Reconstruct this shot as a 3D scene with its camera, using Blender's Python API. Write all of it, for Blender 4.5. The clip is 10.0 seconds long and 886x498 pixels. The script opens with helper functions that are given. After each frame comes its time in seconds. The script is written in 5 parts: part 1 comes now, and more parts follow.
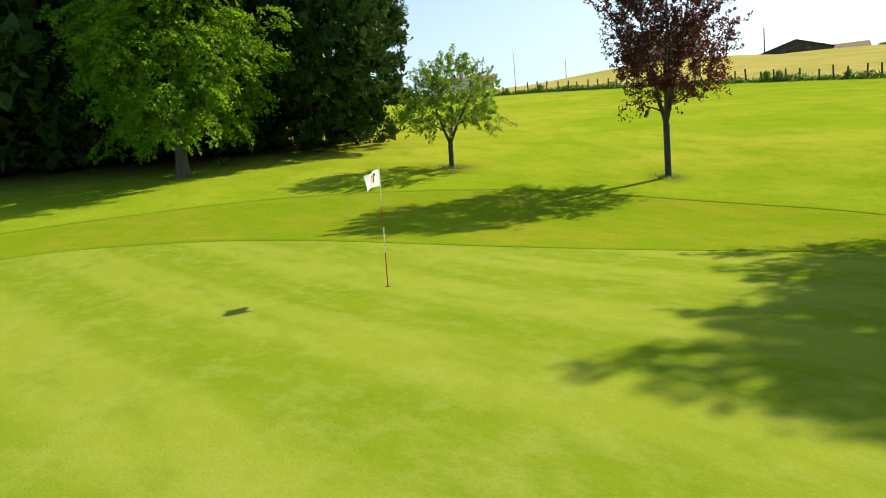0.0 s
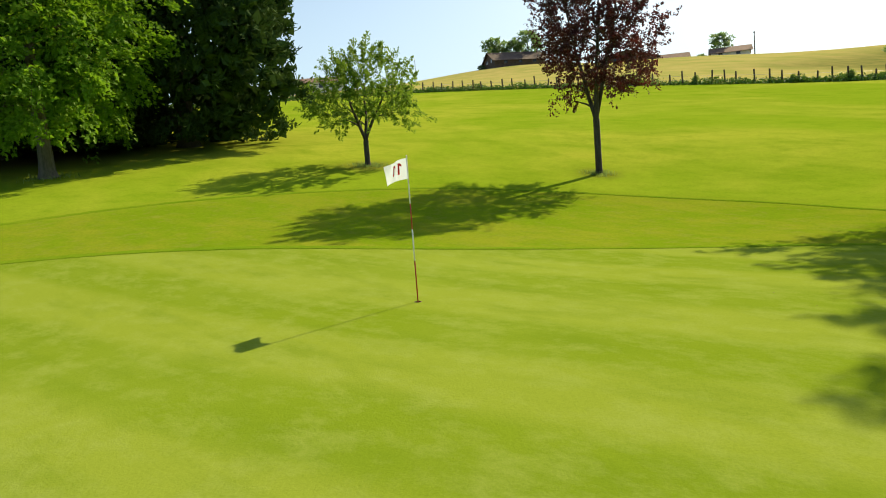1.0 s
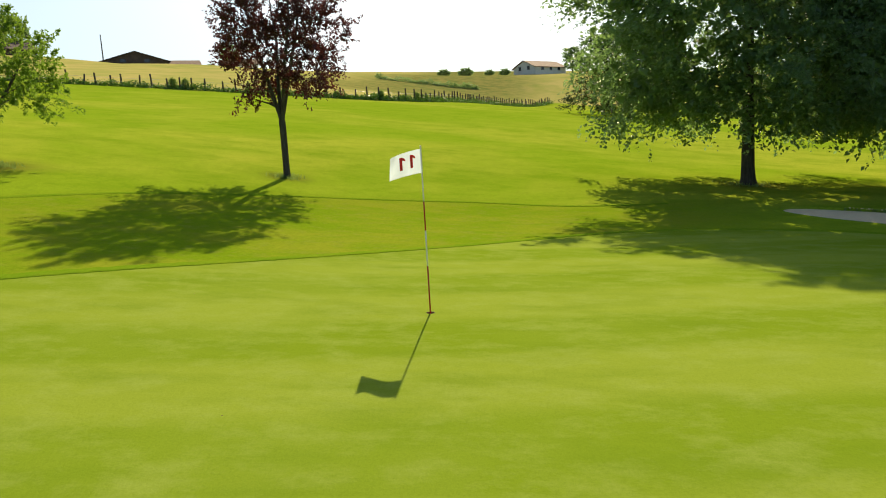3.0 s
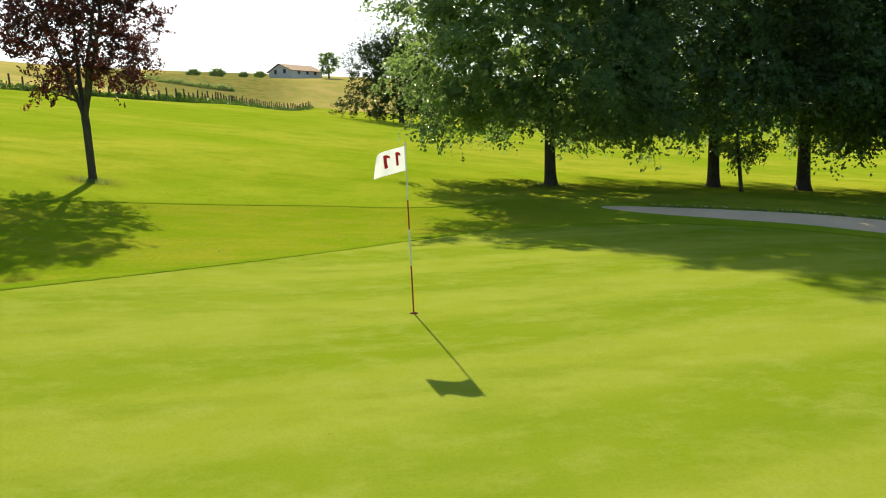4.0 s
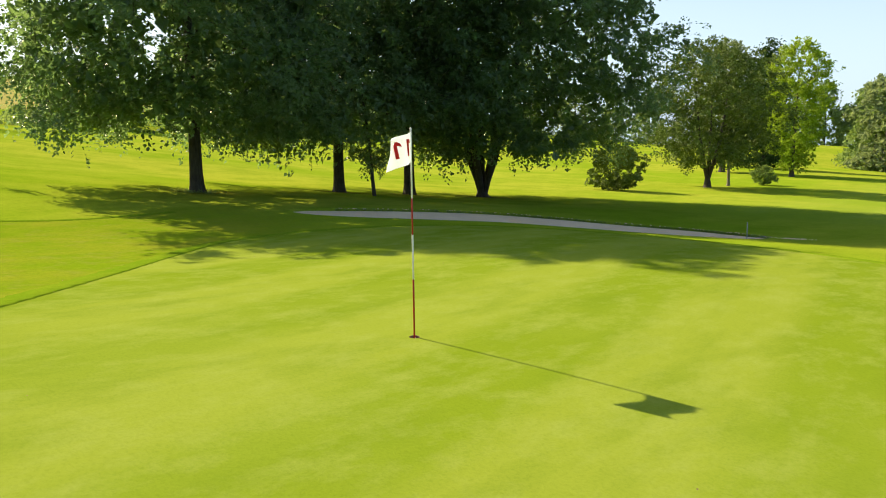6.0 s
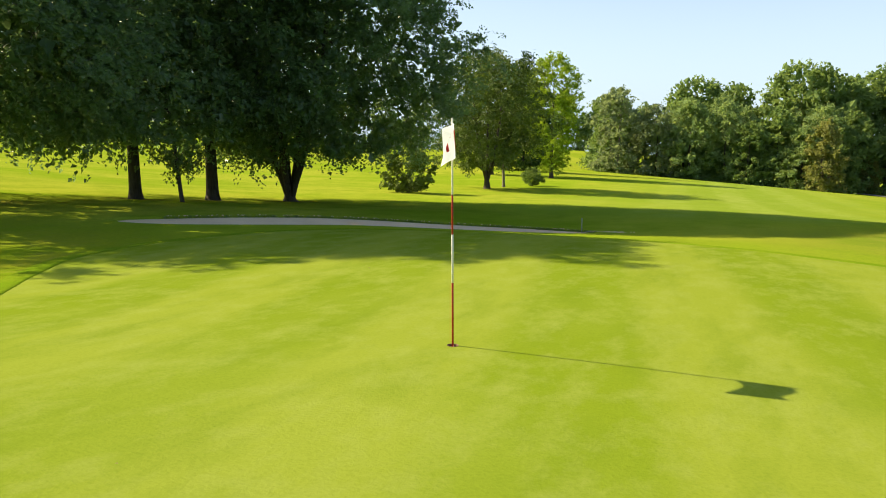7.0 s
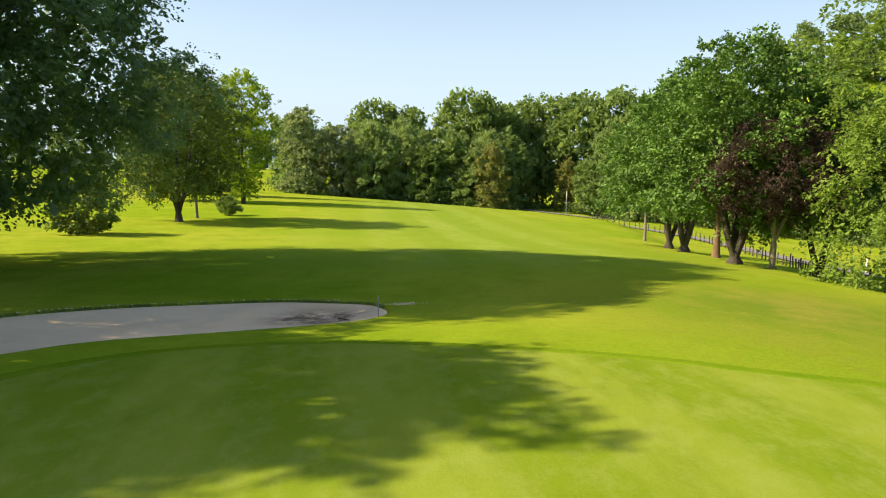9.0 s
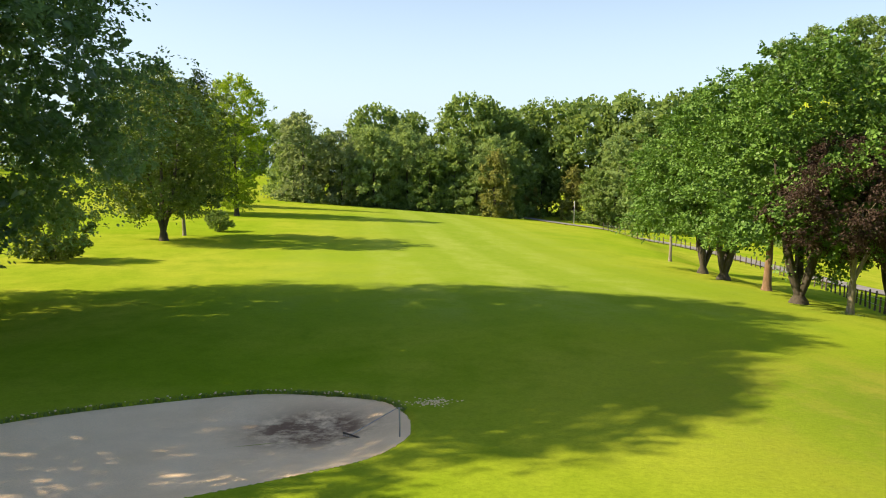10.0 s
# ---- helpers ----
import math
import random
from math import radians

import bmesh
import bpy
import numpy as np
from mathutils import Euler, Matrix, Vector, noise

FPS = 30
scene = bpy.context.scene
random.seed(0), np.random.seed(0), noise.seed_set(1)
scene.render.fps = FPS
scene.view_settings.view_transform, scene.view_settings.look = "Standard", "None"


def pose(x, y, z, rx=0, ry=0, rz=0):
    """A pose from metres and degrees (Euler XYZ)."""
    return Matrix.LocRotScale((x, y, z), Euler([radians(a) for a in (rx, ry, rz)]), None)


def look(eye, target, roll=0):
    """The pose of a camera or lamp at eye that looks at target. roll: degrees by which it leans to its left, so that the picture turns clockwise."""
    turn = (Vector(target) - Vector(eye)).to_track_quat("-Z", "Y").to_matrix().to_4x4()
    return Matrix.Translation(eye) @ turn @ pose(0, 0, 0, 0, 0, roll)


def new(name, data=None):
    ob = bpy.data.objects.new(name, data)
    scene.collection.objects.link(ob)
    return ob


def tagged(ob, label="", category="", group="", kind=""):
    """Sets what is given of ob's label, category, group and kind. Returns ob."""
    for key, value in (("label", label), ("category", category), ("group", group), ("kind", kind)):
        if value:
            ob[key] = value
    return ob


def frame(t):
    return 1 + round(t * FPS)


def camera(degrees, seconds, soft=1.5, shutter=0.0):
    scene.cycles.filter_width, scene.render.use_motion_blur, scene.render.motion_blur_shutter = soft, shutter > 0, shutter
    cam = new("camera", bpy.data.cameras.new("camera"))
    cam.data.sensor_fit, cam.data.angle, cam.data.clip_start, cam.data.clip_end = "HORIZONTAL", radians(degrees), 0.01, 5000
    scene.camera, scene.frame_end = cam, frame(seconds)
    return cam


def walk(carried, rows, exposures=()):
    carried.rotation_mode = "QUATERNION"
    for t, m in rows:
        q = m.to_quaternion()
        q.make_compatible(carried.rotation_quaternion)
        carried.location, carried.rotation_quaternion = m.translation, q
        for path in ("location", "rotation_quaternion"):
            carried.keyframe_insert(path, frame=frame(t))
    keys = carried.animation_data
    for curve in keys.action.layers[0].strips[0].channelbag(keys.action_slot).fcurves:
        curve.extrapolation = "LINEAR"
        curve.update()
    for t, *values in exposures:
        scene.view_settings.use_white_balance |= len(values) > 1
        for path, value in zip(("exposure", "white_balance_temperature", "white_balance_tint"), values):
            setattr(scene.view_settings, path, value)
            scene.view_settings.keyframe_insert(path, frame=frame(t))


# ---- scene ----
cam = camera(63.3, 10.0, 1.05)

PATH = [
    (0, (-0.163, 0.648, 1.893), (0.871, 2.348, 1.692), -4.2),
    (0.5, (-0.666, 2.483, 1.901), (0.521, 4.079, 1.69), -4.4),
    (1, (-1.248, 4.274, 1.921), (0.119, 5.716, 1.697), -4.6),
    (1.5, (-1.658, 5.963, 1.914), (-0.106, 7.202, 1.68), -4.5),
    (2, (-2.109, 7.483, 1.936), (-0.374, 8.446, 1.684), -4.5),
    (3.3, (-3.46, 11.537, 2.198), (-1.484, 11.615, 1.896), -3.0),
    (3.5, (-3.387, 12.127, 2.185), (-1.411, 12.073, 1.879), -2.9),
    (4, (-3.167, 13.462, 2.222), (-1.231, 13.074, 1.907), -2.6),
    (4.5, (-2.47, 14.694, 2.188), (-0.628, 13.983, 1.867), -2.0),
    (5, (-1.609, 15.755, 2.166), (0.1, 14.768, 1.841), -1.6),
    (5.5, (-0.598, 16.649, 2.144), (0.934, 15.404, 1.819), -1.0),
    (5.7, (-0.14, 16.921, 2.133), (1.31, 15.583, 1.807), -0.7),
    (6.8, (2.592, 18.147, 2.01), (3.473, 16.379, 1.697), -0.0),
    (7, (3.095, 18.273, 1.987), (3.866, 16.454, 1.674), 0.1),
    (7.5, (4.367, 18.332, 1.926), (4.848, 16.415, 1.623), 0.5),
    (8, (5.512, 17.83, 1.866), (5.684, 15.858, 1.577), 0.6),
    (8.2, (5.873, 17.327, 1.884), (5.953, 15.349, 1.599), 0.5),
    (8.4, (6.212, 16.677, 2.0), (6.226, 14.696, 1.722), 0.55),
    (8.5, (6.424, 16.379, 2.153), (6.409, 14.398, 1.875), 0.6),
    (8.7, (6.697, 15.552, 2.502), (6.644, 13.572, 2.229), 0.5),
    (9, (7.139, 13.971, 3.137), (7.047, 11.992, 2.869), 0.6),
    (9.5, (7.499, 11.315, 3.912), (7.404, 9.335, 3.648), 0.6),
    (10, (7.84, 8.156, 4.031), (7.742, 6.176, 3.77), 0.7),
]
walk(cam, [(t, look(eye, target, roll)) for t, eye, target, roll in PATH], [(0.0, 0.92, 6500, 6), (0.5, 0.80, 6500, 6), (1.0, 0.72, 6500, 6), (2.0, 0.62, 6500, 6), (3.5, 0.73, 6500, 8), (5.0, 1.0, 6500, 10), (7.5, 0.97, 6550, 13), (8.5, 0.91, 6550, 13), (9.5, 1.0, 6550, 13), (10.0, 1.02, 6550, 13)])

# ---------------------------------------------------------------- world and sun
SUN_EL, SUN_AZ = 36.0, 2.6            # degrees above the ground; degrees north of +x
world = bpy.data.worlds.new("sky")
scene.world = world
world.use_nodes = True
wn, wl = world.node_tree.nodes, world.node_tree.links
sky = wn.new("ShaderNodeTexSky")
sky.sky_type = 'NISHITA'
sky.sun_disc = False
sky.sun_elevation = radians(SUN_EL)
sky.sun_rotation = radians(90 - SUN_AZ)
sky.dust_density, sky.air_density, sky.ozone_density = 1.8, 1.0, 1.5
haze = wn.new("ShaderNodeMix")             # thin summer haze low in the sky
haze.data_type = 'RGBA'
haze.inputs[7].default_value = (4.6, 5.9, 6.95, 1)
up = wn.new("ShaderNodeSeparateXYZ")
wl.new(wn.new("ShaderNodeTexCoord").outputs["Generated"], up.inputs[0])
thin = wn.new("ShaderNodeMapRange")         # thick at the horizon, clear overhead
thin.interpolation_type = 'SMOOTHSTEP'
for key, v in (("From Min", 0.0), ("From Max", 0.40), ("To Min", 0.72), ("To Max", 0.04)):
    thin.inputs[key].default_value = v
wl.new(up.outputs[2], thin.inputs["Value"])
wl.new(thin.outputs[0], haze.inputs[0])
wl.new(sky.outputs[0], haze.inputs[6])
wl.new(haze.outputs[2], wn["Background"].inputs[0])
wn["Background"].inputs[1].default_value = 0.092
sun_data = bpy.data.lights.new("sun", 'SUN')
sun_data.energy, sun_data.angle, sun_data.color = 5.0, radians(0.55), (1.0, 0.80, 0.50)
sun = new("sun", sun_data)
sd = Vector((math.cos(radians(SUN_EL)) * math.cos(radians(SUN_AZ)), math.cos(radians(SUN_EL)) * math.sin(radians(SUN_AZ)), math.sin(radians(SUN_EL))))
sun.matrix_world = look(sd * 60, (0, 0, 0))

# ---------------------------------------------------------------- helpers


def mesh_of(name, V, F, mat, smooth=True, attrs=None):
    """A mesh from arrays: V (n,3); F (m,3) or (m,4), or a list of such arrays."""
    me = bpy.data.meshes.new(name)
    Fs = F if isinstance(F, list) else [F]
    Fs = [f for f in Fs if len(f)]
    loops = np.concatenate([f.ravel() for f in Fs]).astype(np.int32)
    sizes = np.concatenate([np.full(len(f), f.shape[1]) for f in Fs]).astype(np.int32)
    starts = np.concatenate([[0], np.cumsum(sizes)[:-1]]).astype(np.int32)
    me.vertices.add(len(V))
    me.vertices.foreach_set("co", np.asarray(V, np.float32).ravel())
    me.loops.add(len(loops))
    me.loops.foreach_set("vertex_index", loops)
    me.polygons.add(len(sizes))
    me.polygons.foreach_set("loop_start", starts)
    me.polygons.foreach_set("loop_total", sizes)
    me.polygons.foreach_set("use_smooth", np.full(len(sizes), smooth))
    for key, val in (attrs or {}).items():
        a = me.attributes.new(key, 'FLOAT', 'POINT')
        a.data.foreach_set("value", np.asarray(val, np.float32))
    me.update(calc_edges=True)
    me.materials.append(mat)
    return me


def bm_mesh(name, bm, mat, smooth=False):
    me = bpy.data.meshes.new(name)
    bm.to_mesh(me)
    bm.free()
    me.materials.append(mat)
    if smooth:
        me.polygons.foreach_set("use_smooth", np.full(len(me.polygons), True))
    return me


def part(name, me, parent=None, label="", m=None):
    ob = new(name, me)
    if parent is not None:
        ob.parent = parent
    if m is not None:
        ob.matrix_basis = m
    if label:
        ob["label"] = label
    return ob


def thing(name, at, label, category, group="", kind="", rz=0.0):
    ob = new(name)
    ob.empty_display_size = 0.3
    ob.matrix_basis = pose(*at, 0, 0, rz)
    return tagged(ob, label, category, group, kind)


def box(bm, lo, hi, bevel=0.0):
    lo, hi = Vector(lo), Vector(hi)
    m = Matrix.Translation((lo + hi) / 2) @ Matrix.Diagonal((*(hi - lo), 1))
    r = bmesh.ops.create_cube(bm, size=1, matrix=m)
    if bevel:
        es = list({e for v in r["verts"] for e in v.link_edges})
        bmesh.ops.bevel(bm, geom=es, offset=bevel, segments=2, affect='EDGES')
    return bm


def sstep(a, b, v):
    t = np.clip((v - a) / (b - a), 0, 1)
    return t * t * (3 - 2 * t)


def spline(pts, n, closed=False):
    """n points along a smooth curve through pts."""
    p = np.array(pts, float)
    k = len(p)
    out = []
    segs = k if closed else k - 1
    for i in range(n):
        u = i / n * segs if closed else i / (n - 1) * segs
        j = min(int(u), segs - 1)
        t = u - j
        q = [p[(j + d) % k] if closed else p[min(max(j + d, 0), k - 1)] for d in (-1, 0, 1, 2)]
        out.append(0.5 * (2 * q[1] + (q[2] - q[0]) * t + (2 * q[0] - 5 * q[1] + 4 * q[2] - q[3]) * t * t + (3 * q[1] - q[0] - 3 * q[2] + q[3]) * t ** 3))
    return np.array(out)


def inside(poly, x, y):
    """How far each point lies inside a closed outline (negative outside)."""
    x, y = np.asarray(x, float), np.asarray(y, float)
    best = np.full(x.shape, 1e9)
    odd = np.zeros(x.shape, bool)
    for (ax, ay), (bx, by) in zip(poly, np.roll(poly, -1, axis=0)):
        dx, dy = bx - ax, by - ay
        t = np.clip(((x - ax) * dx + (y - ay) * dy) / (dx * dx + dy * dy + 1e-12), 0, 1)
        best = np.minimum(best, (x - ax - t * dx) ** 2 + (y - ay - t * dy) ** 2)
        if ay != by:
            odd ^= ((ay > y) != (by > y)) & (x < dx * (y - ay) / dy + ax)
    return np.where(odd, 1, -1) * np.sqrt(best)


def along(line, x, y):
    """Signed distance to an open line: positive on its left side."""
    x, y = np.asarray(x, float), np.asarray(y, float)
    best, sign = np.full(x.shape, 1e9), np.ones(x.shape)
    for (ax, ay), (bx, by) in zip(line[:-1], line[1:]):
        dx, dy = bx - ax, by - ay
        t = np.clip(((x - ax) * dx + (y - ay) * dy) / (dx * dx + dy * dy), 0, 1)
        d = (x - ax - t * dx) ** 2 + (y - ay - t * dy) ** 2
        s = np.where(dx * (y - ay) - dy * (x - ax) > 0, 1.0, -1.0)
        sign = np.where(d < best, s, sign)
        best = np.minimum(best, d)
    return np.sqrt(best) * sign


# ---------------------------------------------------------------- the lie of the land
SLOPE = (3.424, 0.07995, 0.06936)
SWELLS = [  # x, y, spread, height
    (10, -7, 7, -0.972), (5, 36, 11, 0.367), (180, 0, 35, -6.286), (236, 15, 45, 2.658), (146, 65, 40, 0.869),
    (0, 20, 16, -1.085), (12, 0, 14, 1.788), (25, -5, 16, -1.531), (-15, -25, 20, 1.104), (20, 28, 16, 0.007),
    (40, 20, 26, -0.853), (30, -45, 30, -1.1), (70, 50, 40, -1.204), (-5, -70, 40, 2.264), (100, 10, 45, 1.109),
    (-40, -40, 40, -3.813), (-40, 30, 45, -1.631), (20, -130, 60, 0.011), (30, 70, 45, -0.601), (170, 20, 70, -1.772),
    (130, 100, 70, 0.508), (-40, -120, 60, -1.784), (90, -50, 60, -7.834), (8, 8, 8, -0.1), (18, 12, 8, -1.117),
    (-118, -188, 34, 46), (128, 17, 30, -1.5), (5.6, 12.1, 5, -0.068),
    (254, 48, 22, -2.8), (222, 190, 32, 5.0), (50, -206, 22, 4.4), (264, 12, 18, -1.6), (165, 98, 22, 1.2),
]
BUNKER = spline([(7.75, -4.7), (8.4, -3.35), (9.6, -2.45), (11.2, -1.45), (13.4, -0.05), (14.7, 1.5), (16.7, 3.1), (18.6, 3.75), (19.6, 3.1), (18.7, 1.2),
                 (17.7, -1.2), (17.0, -3.4), (15.8, -5.3), (14.5, -6.6), (12.6, -7.8), (11.1, -8.3), (9.6, -8.05), (8.3, -7.4), (7.75, -6.0)], 150, True)
GREEN = spline([(-0.3, 22.1), (3.0, 21.0), (6.1, 18.7), (9.0, 15.45), (11.7, 12.4), (13.4, 10.4), (14.5, 8.6), (14.6, 6.3), (13.7, 3.6), (12.2, 1.5), (10.2, 0.45), (7.6, 0.45),
                (3.5, 1.95), (1.2, 3.1), (-2.2, 4.4), (-5.6, 6.6), (-7.4, 10.6), (-7.0, 15.6), (-4.4, 20.3)], 220, True)
ROUGH_EDGE = spline([(-12, 27.0), (0, 26.5), (8.0, 25.6), (14.6, 22.6), (17.6, 19.6), (19.4, 16.5), (20.6, 12.9), (20.4, 9.6), (20.9, 6.2)], 90)
FENCE = spline([(40, 112), (52.2, 97.4), (66.8, 84.5), (72, 72), (77, 53.4), (82.5, 35), (90, 27), (104, 23.5), (136, 18.5), (178, 8.3)], 260)
ROAD = spline([(-15, -165), (-18.5, -148), (-21.5, -128), (-26.5, -110), (-31.5, -97), (-33.4, -84), (-33.9, -70), (-34.2, -60), (-35.2, -48), (-38, -25), (-44, 20)], 120)


def land(x, y):
    """The ground's height, without the sand hollow."""
    x, y = np.asarray(x, float), np.asarray(y, float)
    r = np.hypot(x - 40, y)
    k = np.where(r > 270, 270 / np.maximum(r, 1), 1.0)
    px, py = 40 + (x - 40) * k, y * k
    z = SLOPE[0] + SLOPE[1] * px + SLOPE[2] * py
    for cx, cy, s, h in SWELLS:
        z = z + h * np.exp(-((px - cx) ** 2 + (py - cy) ** 2) / (2 * s * s))
    bank = (-9.6 + (py + 13.3) * 0.152) - px - 0.6
    z = z - 0.8 * sstep(0, 6, bank) * sstep(12, -6, py)
    return z - np.minimum(0.06 * np.maximum(r - 270, 0), 45)


def hollow(x, y):
    d = inside(BUNKER, x, y)
    return np.where(d > 0, 0.06 + 0.22 * sstep(0, 1.7, d), 0.0), d


def z_at(x, y):
    return float(land(x, y))


# ---------------------------------------------------------------- materials
def nodes_of(name):
    m = bpy.data.materials.new(name)
    m.use_nodes = True
    return m, m.node_tree.nodes, m.node_tree.links, m.node_tree.nodes["Principled BSDF"]


def ramp(n, l, src, stops):
    r = n.new("ShaderNodeValToRGB")
    while len(r.color_ramp.elements) < len(stops):
        r.color_ramp.elements.new(0.5)
    for e, (p, c) in zip(r.color_ramp.elements, stops):
        e.position, e.color = p, (*c, 1)
    l.new(src, r.inputs[0])
    return r.outputs[0]


def tex(n, l, scale, detail=4.0, rough=0.55, vec=None, dist=0.0):
    t = n.new("ShaderNodeTexNoise")
    t.inputs["Scale"].default_value, t.inputs["Detail"].default_value = scale, detail
    t.inputs["Roughness"].default_value, t.inputs["Distortion"].default_value = rough, dist
    if vec is not None:
        l.new(vec, t.inputs["Vector"])
    return t.outputs[0]


def mixc(n, l, fac, a, b, mode='MIX'):
    m = n.new("ShaderNodeMix")
    m.data_type, m.blend_type = 'RGBA', mode
    for sock, v in ((m.inputs[0], fac), (m.inputs[6], a), (m.inputs[7], b)):
        if isinstance(v, (int, float)):
            sock.default_value = v
        elif isinstance(v, tuple):
            sock.default_value = (*v, 1)
        else:
            l.new(v, sock)
    return m.outputs[2]


def bump(n, l, bsdf, height, strength, dist=0.02):
    b = n.new("ShaderNodeBump")
    b.inputs["Strength"].default_value, b.inputs["Distance"].default_value = strength, dist
    l.new(height, b.inputs["Height"])
    l.new(b.outputs[0], bsdf.inputs["Normal"])


def position(n):
    return n.new("ShaderNodeNewGeometry").outputs["Position"]


def attr(n, name):
    a = n.new("ShaderNodeAttribute")
    a.attribute_name = name
    return a.outputs["Fac"]


def scaled(n, l, vec, s, rz=0.0):
    m = n.new("ShaderNodeMapping")
    m.inputs["Scale"].default_value = s
    m.inputs["Rotation"].default_value = (0, 0, rz)
    l.new(vec, m.inputs["Vector"])
    return m.outputs[0]


def math_node(n, l, op, a, b=0.0):
    m = n.new("ShaderNodeMath")
    m.operation = op
    for sock, v in ((m.inputs[0], a), (m.inputs[1], b)):
        if isinstance(v, (int, float)):
            sock.default_value = v
        else:
            l.new(v, sock)
    return m.outputs[0]


def grass_sheen(bsdf, rough=0.75):
    bsdf.inputs["Roughness"].default_value = rough
    bsdf.inputs["Specular IOR Level"].default_value = 0.0


def green_material():
    m, n, l, b = nodes_of("putting_green_turf")
    p = position(n)
    wide = tex(n, l, 0.22, 4, 0.6, p, 0.6)
    mid = tex(n, l, 1.5, 5, 0.65, scaled(n, l, p, (1, 0.35, 1), -0.175))
    spot = tex(n, l, 2.4, 6, 0.7, scaled(n, l, p, (1, 0.6, 1), -0.175))
    fine = tex(n, l, 32, 3, 0.75, p)
    w = n.new("ShaderNodeTexWave")
    w.wave_profile = 'SIN'
    w.inputs["Scale"].default_value = 0.1065
    w.inputs["Phase Offset"].default_value = -1.33
    w.inputs["Distortion"].default_value, w.inputs["Detail"].default_value, w.inputs["Detail Scale"].default_value = 0.6, 3, 0.5
    l.new(scaled(n, l, p, (1, 1, 1), -0.175), w.inputs["Vector"])
    stripe = ramp(n, l, w.outputs["Fac"], [(0.30, (0, 0, 0)), (0.70, (1, 1, 1))])
    c = mixc(n, l, stripe, (0.163, 0.241, 0.015), (0.213, 0.283, 0.030))
    c = mixc(n, l, math_node(n, l, 'MULTIPLY', ramp(n, l, wide, [(0.44, (0, 0, 0)), (0.66, (1, 1, 1))]), 0.38), c, (0.229, 0.301, 0.042))
    c = mixc(n, l, math_node(n, l, 'MULTIPLY', ramp(n, l, mid, [(0.48, (0, 0, 0)), (0.74, (1, 1, 1))]), 0.50), c, (0.114, 0.191, 0.011))
    c = mixc(n, l, math_node(n, l, 'MULTIPLY', ramp(n, l, spot, [(0.46, (0, 0, 0)), (0.68, (1, 1, 1))]), 0.55), c, (0.247, 0.313, 0.063))
    c = mixc(n, l, math_node(n, l, 'MULTIPLY', ramp(n, l, fine, [(0.45, (0, 0, 0)), (0.72, (1, 1, 1))]), 0.24), c, (0.096, 0.157, 0.010))
    l.new(c, b.inputs["Base Color"])
    grass_sheen(b, 0.7)
    bump(n, l, b, fine, 0.4, 0.012)
    return m


